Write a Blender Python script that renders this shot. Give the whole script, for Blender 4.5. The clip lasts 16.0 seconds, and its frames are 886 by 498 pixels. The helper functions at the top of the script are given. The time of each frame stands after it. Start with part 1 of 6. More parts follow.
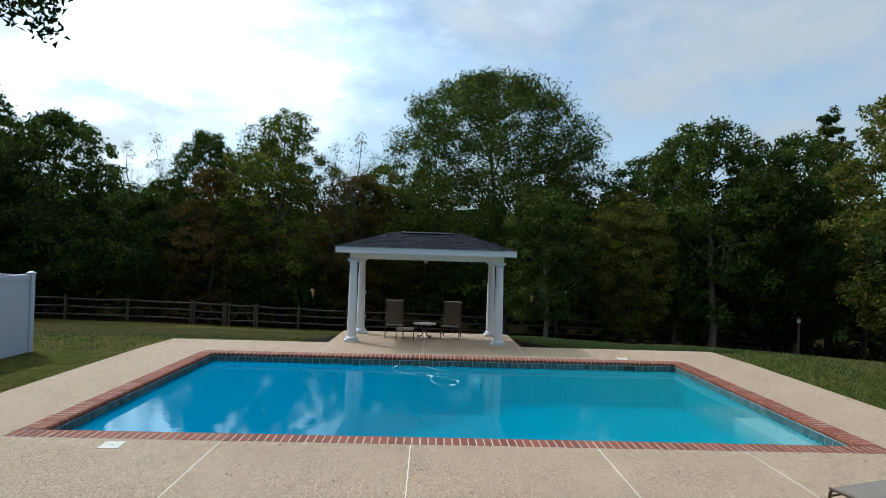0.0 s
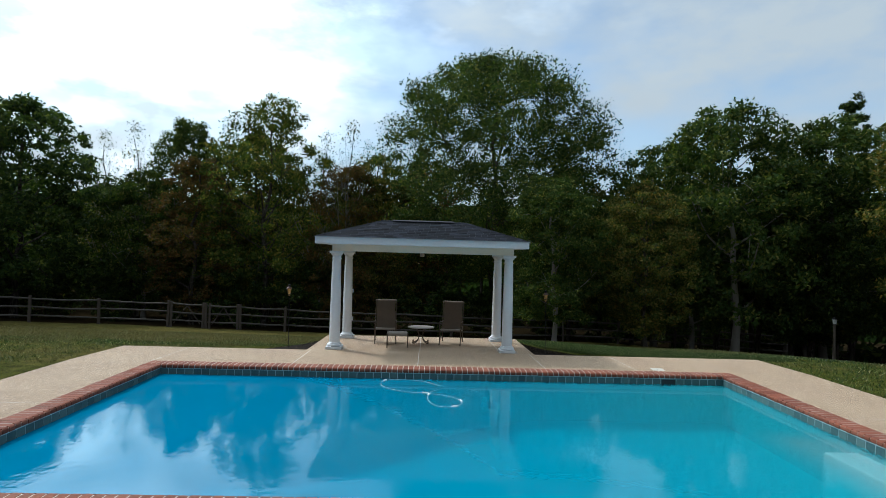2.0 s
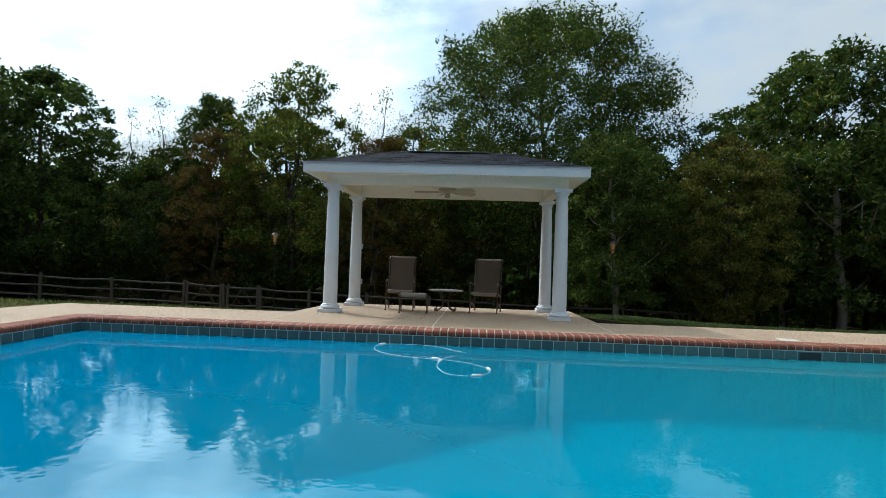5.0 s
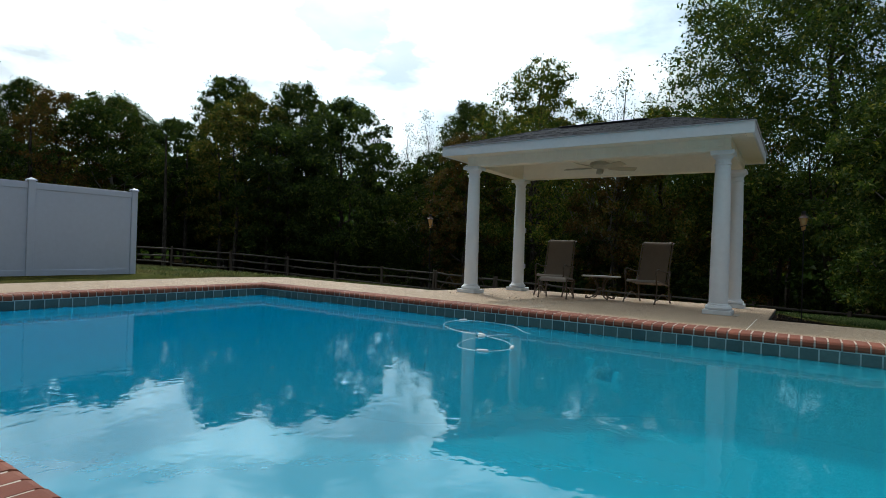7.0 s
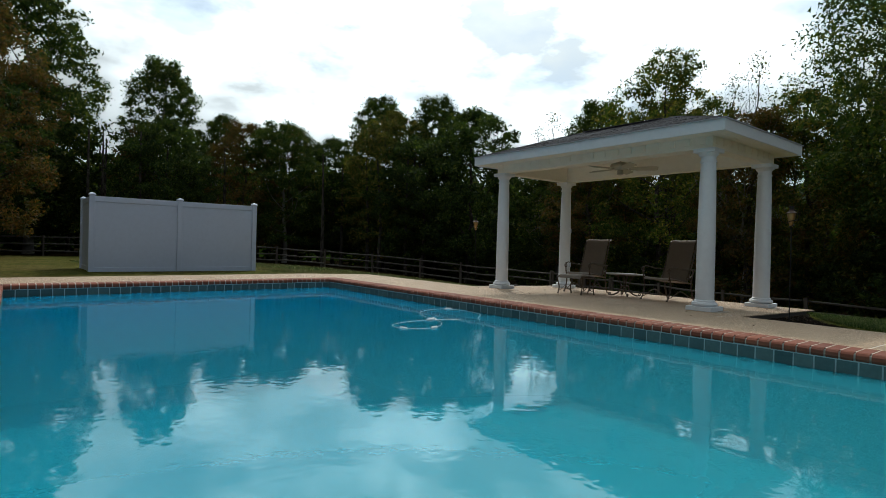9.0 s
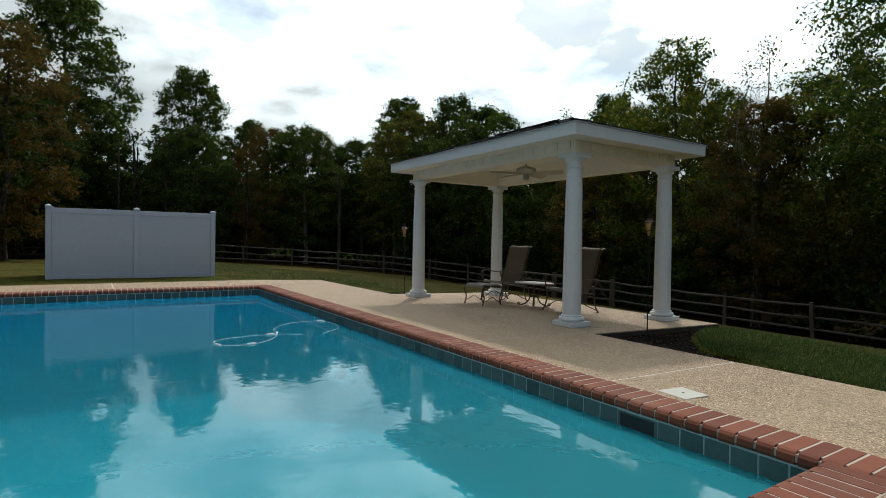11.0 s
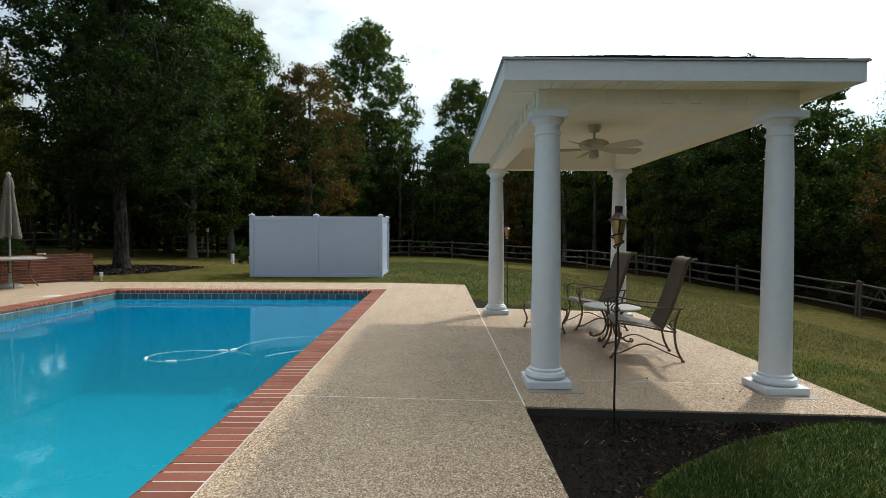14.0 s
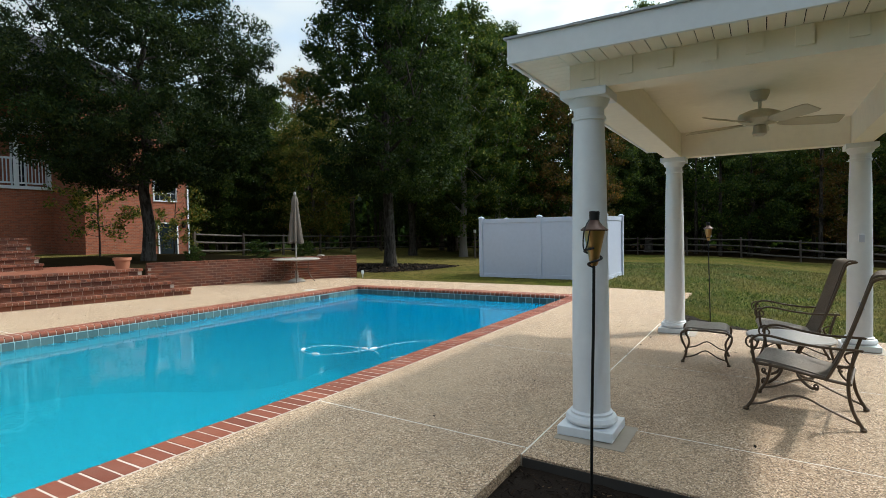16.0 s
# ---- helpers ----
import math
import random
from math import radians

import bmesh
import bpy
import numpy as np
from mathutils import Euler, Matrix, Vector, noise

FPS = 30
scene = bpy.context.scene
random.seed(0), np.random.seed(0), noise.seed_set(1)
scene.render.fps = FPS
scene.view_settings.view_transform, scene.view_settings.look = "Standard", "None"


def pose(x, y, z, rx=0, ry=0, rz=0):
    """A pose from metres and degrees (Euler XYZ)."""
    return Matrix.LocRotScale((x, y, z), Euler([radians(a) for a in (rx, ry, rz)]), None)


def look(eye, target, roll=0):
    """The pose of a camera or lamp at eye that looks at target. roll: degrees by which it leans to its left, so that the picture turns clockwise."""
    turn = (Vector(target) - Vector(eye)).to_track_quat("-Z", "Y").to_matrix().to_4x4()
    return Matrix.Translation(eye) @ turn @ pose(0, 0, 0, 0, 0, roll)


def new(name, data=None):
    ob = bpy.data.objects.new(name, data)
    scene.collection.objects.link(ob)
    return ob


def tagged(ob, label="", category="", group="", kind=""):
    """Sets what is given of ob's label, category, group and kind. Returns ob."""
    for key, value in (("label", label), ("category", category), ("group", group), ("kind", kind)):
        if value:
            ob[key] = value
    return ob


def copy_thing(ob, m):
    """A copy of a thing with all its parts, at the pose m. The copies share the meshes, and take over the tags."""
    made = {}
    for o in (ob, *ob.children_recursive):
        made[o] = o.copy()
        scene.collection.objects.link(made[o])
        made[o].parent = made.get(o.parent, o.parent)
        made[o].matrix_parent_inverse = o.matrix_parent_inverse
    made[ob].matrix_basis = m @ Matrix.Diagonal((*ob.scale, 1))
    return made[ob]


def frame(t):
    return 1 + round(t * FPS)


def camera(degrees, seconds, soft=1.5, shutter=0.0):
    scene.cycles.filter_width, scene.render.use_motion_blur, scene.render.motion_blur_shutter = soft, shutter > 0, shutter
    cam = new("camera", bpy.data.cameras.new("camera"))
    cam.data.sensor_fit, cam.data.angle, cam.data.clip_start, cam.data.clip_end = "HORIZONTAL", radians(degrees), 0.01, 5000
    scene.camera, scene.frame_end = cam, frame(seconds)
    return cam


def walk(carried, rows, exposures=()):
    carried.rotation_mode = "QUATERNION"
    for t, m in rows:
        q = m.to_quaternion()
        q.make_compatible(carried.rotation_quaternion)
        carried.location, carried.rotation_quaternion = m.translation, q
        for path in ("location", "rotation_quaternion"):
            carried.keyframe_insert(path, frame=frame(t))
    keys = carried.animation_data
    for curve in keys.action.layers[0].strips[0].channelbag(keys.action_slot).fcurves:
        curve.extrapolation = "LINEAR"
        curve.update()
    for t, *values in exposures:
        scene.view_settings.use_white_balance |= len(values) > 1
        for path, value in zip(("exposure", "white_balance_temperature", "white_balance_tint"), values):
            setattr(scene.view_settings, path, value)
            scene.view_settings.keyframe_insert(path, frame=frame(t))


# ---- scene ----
cam = camera(78.9, 16.0, soft=0.65)
PATH = [
    (0, (5.558, -14.161, 2.73), (5.611, -12.162, 2.75), 1.7),
    (0.5, (5.573, -13.55, 2.731), (5.617, -11.551, 2.752), 1.6),
    (1, (5.587, -12.98, 2.655), (5.61, -10.981, 2.675), 1.6),
    (1.5, (5.583, -12.344, 2.528), (5.605, -10.344, 2.547), 1.6),
    (2, (5.615, -11.647, 2.504), (5.674, -9.648, 2.524), 1.6),
    (2.5, (5.599, -10.953, 2.521), (5.714, -8.956, 2.545), 1.6),
    (3, (5.607, -10.3, 2.466), (5.739, -8.304, 2.49), 1.6),
    (3.2, (5.63, -10.105, 2.412), (5.772, -8.11, 2.437), 1.6),
    (5.3, (6.357, -7.754, 1.002), (6.089, -5.773, 1.035), 1.9),
    (5.5, (6.569, -7.585, 0.994), (6.173, -5.624, 1.015), 1.8),
    (6, (7.305, -7.24, 0.892), (6.606, -5.366, 0.9), 2.0),
    (6.5, (8.062, -7.027, 0.855), (7.13, -5.257, 0.858), 2.1),
    (7, (8.874, -6.882, 0.845), (7.767, -5.217, 0.84), 2.0),
    (7.5, (9.688, -6.72, 0.863), (8.414, -5.178, 0.852), 1.9),
    (8, (10.449, -6.604, 0.906), (9.078, -5.148, 0.89), 1.6),
    (8.5, (11.197, -6.368, 0.892), (9.746, -4.992, 0.882), 1.7),
    (8.7, (11.485, -6.228, 0.88), (9.985, -4.905, 0.868), 1.6),
    (10.8, (13.451, -3.729, 1.13), (11.778, -2.633, 1.106), 1.2),
    (11, (13.528, -3.377, 1.181), (11.851, -2.288, 1.152), 1.0),
    (11.5, (13.63, -2.511, 1.21), (11.932, -1.454, 1.181), 1.1),
    (12, (13.634, -1.583, 1.205), (11.901, -0.585, 1.179), 1.0),
    (12.5, (13.47, -0.713, 1.223), (11.642, 0.097, 1.189), 1.0),
    (13, (13.281, 0.071, 1.312), (11.362, 0.633, 1.262), 0.6),
    (13.5, (13.119, 0.89, 1.354), (11.138, 1.154, 1.298), 0.2),
    (14, (12.909, 1.656, 1.38), (10.909, 1.667, 1.322), 0.2),
    (14.5, (12.707, 2.365, 1.379), (10.716, 2.186, 1.32), 0.0),
    (15, (12.46, 2.937, 1.371), (10.516, 2.472, 1.308), -0.3),
    (15.5, (12.183, 3.472, 1.442), (10.336, 2.708, 1.376), -0.7),
    (16, (11.897, 3.795, 1.485), (10.178, 2.774, 1.424), -1.0),
]
EXPOSURES = [(0, -1.47, 5540, 6), (3, -1.4, 5640, 6), (5.5, -1.3, 5700, 6), (6.5, -1.57, 5850, 6), (7, -1.67, 5900, 6), (8.5, -1.84, 6050, 6), (11, -1.86, 6220, 7), (12.5, -1.61, 6120, 7), (14.5, -1.07, 6020, 7), (16, -0.88, 6000, 7)]
walk(cam, [(t, look(eye, target, roll)) for t, eye, target, roll in PATH], EXPOSURES)

# ---- world, sun ----
SUN_DIR = Vector((-1.9, 1.55, 2.75)).normalized()
world = bpy.data.worlds.new("world")
scene.world = world
world.use_nodes = True
wn, wl = world.node_tree.nodes, world.node_tree.links
sky = wn.new("ShaderNodeTexSky")
sky.sky_type, sky.sun_disc = "NISHITA", False
sky.sun_elevation = math.asin(SUN_DIR.z)
sky.sun_rotation = math.atan2(SUN_DIR.x, SUN_DIR.y)
sky.dust_density, sky.air_density = 0.7, 1.0
wcoord = wn.new("ShaderNodeTexCoord")
wmap = wn.new("ShaderNodeMapping")
wmap.inputs["Scale"].default_value = (1.0, 1.0, 2.2)
wmap.inputs["Location"].default_value = (0.3, 0.1, 0.0)
wnoise = wn.new("ShaderNodeTexNoise")
wnoise.inputs["Scale"].default_value, wnoise.inputs["Detail"].default_value, wnoise.inputs["Roughness"].default_value = 2.6, 7.0, 0.55
wramp = wn.new("ShaderNodeValToRGB")
wramp.color_ramp.elements[0].position, wramp.color_ramp.elements[0].color = 0.40, (0, 0, 0, 1)
wramp.color_ramp.elements[1].position, wramp.color_ramp.elements[1].color = 0.62, (1, 1, 1, 1)
# thin cloud is thickest and brightest round the sun
wdot = wn.new("ShaderNodeVectorMath")
wdot.operation = "DOT_PRODUCT"
wdot.inputs[1].default_value = SUN_DIR
wglow = wn.new("ShaderNodeMapRange")
wglow.inputs["From Min"].default_value, wglow.inputs["From Max"].default_value = 0.2, 0.95
wglow.inputs["To Min"].default_value, wglow.inputs["To Max"].default_value = 0.0, 1.0
wsum = wn.new("ShaderNodeMath")
wsum.operation, wsum.use_clamp = "ADD", True
wbright = wn.new("ShaderNodeMapRange")
wbright.inputs["To Min"].default_value, wbright.inputs["To Max"].default_value = 21.0, 138.0
wcloud = wn.new("ShaderNodeCombineColor")
wmix = wn.new("ShaderNodeMix")
wmix.data_type = "RGBA"
wscale = wn.new("ShaderNodeMath")
wscale.operation = "MULTIPLY"
wscale.inputs[1].default_value = 0.92
wbg = wn["Background"]
wbg.inputs["Strength"].default_value = 0.077
wl.new(wcoord.outputs["Generated"], wmap.inputs["Vector"])
wl.new(wmap.outputs["Vector"], wnoise.inputs["Vector"])
wlift = wn.new("ShaderNodeMath")
wlift.operation = "MULTIPLY_ADD"
wlift.inputs[1].default_value = 0.045
wl.new(wglow.outputs["Result"], wlift.inputs[0])
wl.new(wnoise.outputs["Fac"], wlift.inputs[2])
# the cloud thins out towards the north-east
wclear = wn.new("ShaderNodeVectorMath")
wclear.operation = "DOT_PRODUCT"
wclear.inputs[1].default_value = (0.80, 0.60, 0.0)
wl.new(wcoord.outputs["Generated"], wclear.inputs[0])
wcover = wn.new("ShaderNodeMapRange")
wcover.inputs["From Min"].default_value, wcover.inputs["From Max"].default_value = -0.5, 1.0
wcover.inputs["To Min"].default_value, wcover.inputs["To Max"].default_value = 0.022, -0.10
wl.new(wclear.outputs["Value"], wcover.inputs["Value"])
wfill = wn.new("ShaderNodeMath")
wfill.operation = "ADD"
wl.new(wlift.outputs[0], wfill.inputs[0])
wl.new(wcover.outputs["Result"], wfill.inputs[1])
wl.new(wfill.outputs[0], wramp.inputs["Fac"])
wl.new(wcoord.outputs["Generated"], wdot.inputs[0])
wl.new(wdot.outputs["Value"], wglow.inputs["Value"])
wl.new(wramp.outputs["Color"], wscale.inputs[0])
wl.new(wscale.outputs[0], wsum.inputs[0])
wsum.inputs[1].default_value = 0.36
wpow = wn.new("ShaderNodeMath")
wpow.operation = "POWER"
wpow.inputs[1].default_value = 4.0
wl.new(wglow.outputs["Result"], wpow.inputs[0])
# bright billows and thinner places in the cloud round the sun
wbillow = wn.new("ShaderNodeTexNoise")
wbillow.inputs["Scale"].default_value, wbillow.inputs["Detail"].default_value, wbillow.inputs["Roughness"].default_value = 4.6, 6.0, 0.55
wl.new(wmap.outputs["Vector"], wbillow.inputs["Vector"])
wthick = wn.new("ShaderNodeMapRange")
wthick.inputs["From Min"].default_value, wthick.inputs["From Max"].default_value = 0.40, 0.60
wthick.inputs["To Min"].default_value, wthick.inputs["To Max"].default_value = 0.30, 1.35
wl.new(wbillow.outputs["Fac"], wthick.inputs["Value"])
wheap = wn.new("ShaderNodeMath")
wheap.operation = "MULTIPLY"
wl.new(wpow.outputs[0], wheap.inputs[0])
wl.new(wthick.outputs["Result"], wheap.inputs[1])
wbright.clamp = False
wl.new(wheap.outputs[0], wbright.inputs["Value"])
wwarm = wn.new("ShaderNodeMath")
wwarm.operation = "MULTIPLY"
wwarm.inputs[1].default_value = 0.94
wl.new(wbright.outputs["Result"], wwarm.inputs[0])
wl.new(wwarm.outputs[0], wcloud.inputs["Red"])
for ch in ("Green", "Blue"):
    wl.new(wbright.outputs["Result"], wcloud.inputs[ch])
wl.new(wsum.outputs[0], wmix.inputs["Factor"])
wblue = wn.new("ShaderNodeMix")
wblue.data_type, wblue.blend_type = "RGBA", "MULTIPLY"
wblue.inputs["Factor"].default_value = 1.0
wblue.inputs["B"].default_value = (5.9, 5.8, 5.2, 1)
wl.new(sky.outputs["Color"], wblue.inputs["A"])
# haze whitens the sky low down; it is deeper blue overhead
wup = wn.new("ShaderNodeSeparateXYZ")
wl.new(wcoord.outputs["Generated"], wup.inputs[0])
wdeep = wn.new("ShaderNodeMapRange")
wdeep.inputs["From Min"].default_value, wdeep.inputs["From Max"].default_value = 0.36, 0.62
wdeep.inputs["To Min"].default_value, wdeep.inputs["To Max"].default_value = 1.0, 0.68
wl.new(wup.outputs["Z"], wdeep.inputs["Value"])
whigh = wn.new("ShaderNodeMix")
whigh.data_type, whigh.blend_type = "RGBA", "MULTIPLY"
whigh.inputs["Factor"].default_value = 1.0
wl.new(wblue.outputs["Result"], whigh.inputs["A"])
wl.new(wdeep.outputs["Result"], whigh.inputs["B"])
wl.new(whigh.outputs["Result"], wmix.inputs["A"])
wl.new(wcloud.outputs["Color"], wmix.inputs["B"])
# the dome is dimmer on the side away from the sun
wdim = wn.new("ShaderNodeMapRange")
wdim.inputs["From Min"].default_value, wdim.inputs["From Max"].default_value = -0.5, 0.25
wdim.inputs["To Min"].default_value, wdim.inputs["To Max"].default_value = 0.92, 1.0
wl.new(wdot.outputs["Value"], wdim.inputs["Value"])
wfade = wn.new("ShaderNodeMix")
wfade.data_type, wfade.blend_type = "RGBA", "MULTIPLY"
wfade.inputs["Factor"].default_value = 1.0
wl.new(wmix.outputs["Result"], wfade.inputs["A"])
wl.new(wdim.outputs["Result"], wfade.inputs["B"])
wl.new(wfade.outputs["Result"], wbg.inputs["Color"])

sun = new("sun", bpy.data.lights.new("sun", "SUN"))
sun.data.energy, sun.data.angle, sun.data.color = 5.8, radians(2.6), (1.0, 0.92, 0.80)
sun.matrix_world = look(SUN_DIR * 50, (0, 0, 0))


# ---- materials ----
class Nodes:
    """A small builder for node materials."""

    def __init__(self, name):
        self.mat = bpy.data.materials.new(name)
        self.mat.use_nodes = True
        self.n, self.l = self.mat.node_tree.nodes, self.mat.node_tree.links
        self.bsdf = self.n["Principled BSDF"]
        self.out = self.n["Material Output"]
        self.pos = self.n.new("ShaderNodeNewGeometry").outputs["Position"]

    def noise(self, scale, detail=3.0, rough=0.55, stretch=None):
        t = self.n.new("ShaderNodeTexNoise")
        t.inputs["Scale"].default_value, t.inputs["Detail"].default_value, t.inputs["Roughness"].default_value = scale, detail, rough
        v = self.pos
        if stretch:
            m = self.n.new("ShaderNodeMapping")
            m.inputs["Scale"].default_value = stretch
            self.l.new(v, m.inputs["Vector"])
            v = m.outputs["Vector"]
        self.l.new(v, t.inputs["Vector"])
        return t.outputs["Fac"]

    def voronoi(self, scale, out="Distance", feature="F1"):
        t = self.n.new("ShaderNodeTexVoronoi")
        t.feature = feature
        t.inputs["Scale"].default_value = scale
        self.l.new(self.pos, t.inputs["Vector"])
        return t.outputs[out]

    def ramp(self, fac, stops):
        r = self.n.new("ShaderNodeValToRGB")
        e = r.color_ramp.elements
        while len(e) < len(stops):
            e.new(0.5)
        for el, (p, c) in zip(e, stops):
            el.position, el.color = p, (*c, 1)
        self.l.new(fac, r.inputs["Fac"])
        return r.outputs["Color"]

    def mix(self, fac, a, b, kind="MIX"):
        m = self.n.new("ShaderNodeMix")
        m.data_type, m.blend_type = "RGBA", kind
        for s, v in (("Factor", fac), ("A", a), ("B", b)):
            if isinstance(v, bpy.types.NodeSocket):
                self.l.new(v, m.inputs[s])
            elif s == "Factor":
                m.inputs[s].default_value = v
            else:
                m.inputs[s].default_value = (*v, 1)
        return m.outputs["Result"]

    def math(self, op, a, b=0.0):
        m = self.n.new("ShaderNodeMath")
        m.operation = op
        for i, v in enumerate((a, b)):
            if isinstance(v, bpy.types.NodeSocket):
                self.l.new(v, m.inputs[i])
            else:
                m.inputs[i].default_value = v
        return m.outputs[0]

    def object_random(self):
        return self.n.new("ShaderNodeObjectInfo").outputs["Random"]

    def island_random(self):
        return self.n.new("ShaderNodeNewGeometry").outputs["Random Per Island"]

    def bump(self, height, strength, distance=0.01):
        b = self.n.new("ShaderNodeBump")
        b.inputs["Strength"].default_value, b.inputs["Distance"].default_value = strength, distance
        self.l.new(height, b.inputs["Height"])
        self.l.new(b.outputs["Normal"], self.bsdf.inputs["Normal"])
        return b.outputs["Normal"]

    def done(self, colour, rough=0.6, metal=0.0, spec=0.5):
        for s, v in (("Base Color", colour), ("Roughness", rough), ("Metallic", metal), ("Specular IOR Level", spec)):
            if isinstance(v, bpy.types.NodeSocket):
                self.l.new(v, self.bsdf.inputs[s])
            else:
                self.bsdf.inputs[s].default_value = (*v, 1) if s == "Base Color" else v
        return self.mat


def simple(name, a, b, scale, rough=0.6, metal=0.0, bump=0.0, bscale=60.0, stretch=None, spec=0.5):
    k = Nodes(name)
    c = k.mix(k.noise(scale, 4, 0.6, stretch), a, b)
    c = k.mix(k.math("MULTIPLY", k.noise(scale * 9, 3, 0.6, stretch), 0.35), c, tuple(0.6 * v for v in a))
    if bump:
        k.bump(k.noise(bscale, 4, 0.6, stretch), bump)
    return k.done(c, rough, metal, spec)


def aggregate_material():
    k = Nodes("exposed_aggregate")
    tint = k.voronoi(118.0, "Color")
    sep = k.n.new("ShaderNodeSeparateColor")
    k.l.new(tint, sep.inputs["Color"])
    pebble = k.ramp(sep.outputs["Red"], [(0.0, (0.040, 0.025, 0.017)), (0.2, (0.165, 0.100, 0.058)), (0.5, (0.375, 0.242, 0.145)), (0.8, (0.53, 0.365, 0.234)), (1.0, (0.82, 0.65, 0.49))])
    edge = k.voronoi(118.0, "Distance", "DISTANCE_TO_EDGE")
    gap = k.ramp(edge, [(0.0, (1, 1, 1)), (0.08, (0, 0, 0))])
    c = k.mix(gap, pebble, (0.30, 0.235, 0.165))
    wear = k.noise(0.7, 5, 0.6)
    c = k.mix(k.ramp(wear, [(0.35, (0.0, 0.0, 0.0)), (0.75, (0.32, 0.32, 0.32))]), c, (0.52, 0.395, 0.25))
    stain = k.ramp(k.noise(2.3, 6, 0.65), [(0.52, (0, 0, 0)), (0.75, (0.4, 0.4, 0.4))])
    c = k.mix(stain, c, (0.21, 0.16, 0.115))
    k.bump(edge, 0.7, 0.006)
    return k.done(c, 0.75, 0, 0.3)


def brick_material(name, lo, hi, dark, pale=(0.40, 0.30, 0.24)):
    k = Nodes(name)
    c = k.mix(k.object_random(), lo, hi)
    c = k.mix(k.math("MULTIPLY", k.noise(26, 5, 0.65), 0.6), c, dark)
    c = k.mix(k.ramp(k.noise(1.7, 4), [(0.5, (0, 0, 0)), (0.8, (0.16, 0.16, 0.16))]), c, pale)
    k.bump(k.noise(140, 4, 0.7), 0.35, 0.004)
    return k.done(c, 0.8, 0, 0.3)


def leaf_material(name, stops, passing=0.3):
    k = Nodes(name)
    c = k.ramp(k.island_random(), stops)
    tone = k.ramp(k.noise(0.35, 3), [(0.3, (0.55, 0.55, 0.55)), (0.7, (1.15, 1.15, 1.1))])
    c = k.mix(1.0, c, tone, "MULTIPLY")
    k.done(c, 0.65, 0, 0.14)
    tr = k.n.new("ShaderNodeBsdfTranslucent")
    k.l.new(k.mix(1.0, c, (1.0, 1.05, 0.45), "MULTIPLY"), tr.inputs["Color"])
    sh = k.n.new("ShaderNodeMixShader")
    sh.inputs[0].default_value = passing
    k.l.new(k.bsdf.outputs[0], sh.inputs[1])
    k.l.new(tr.outputs[0], sh.inputs[2])
    k.l.new(sh.outputs[0], k.out.inputs["Surface"])
    return k.mat


def bark_material(name, furrow, ridge, lichen):
    """Upright furrows between ridges, with pale lichen patches."""
    k = Nodes(name)
    m = k.n.new("ShaderNodeMapping")
    m.inputs["Scale"].default_value = (1.0, 1.0, 0.22)
    k.l.new(k.pos, m.inputs["Vector"])
    f = k.n.new("ShaderNodeTexNoise")
    f.inputs["Scale"].default_value, f.inputs["Detail"].default_value, f.inputs["Distortion"].default_value = 13.0, 5.0, 0.6
    k.l.new(m.outputs[0], f.inputs["Vector"])
    c = k.ramp(f.outputs[0], [(0.38, furrow), (0.60, ridge)])
    c = k.mix(k.ramp(k.noise(5, 6, 0.7), [(0.56, (0, 0, 0)), (0.66, (0.7, 0.7, 0.7))]), c, lichen)
    k.bump(f.outputs[0], 0.9, 0.05)
    return k.done(c, 0.95, 0, 0.1)


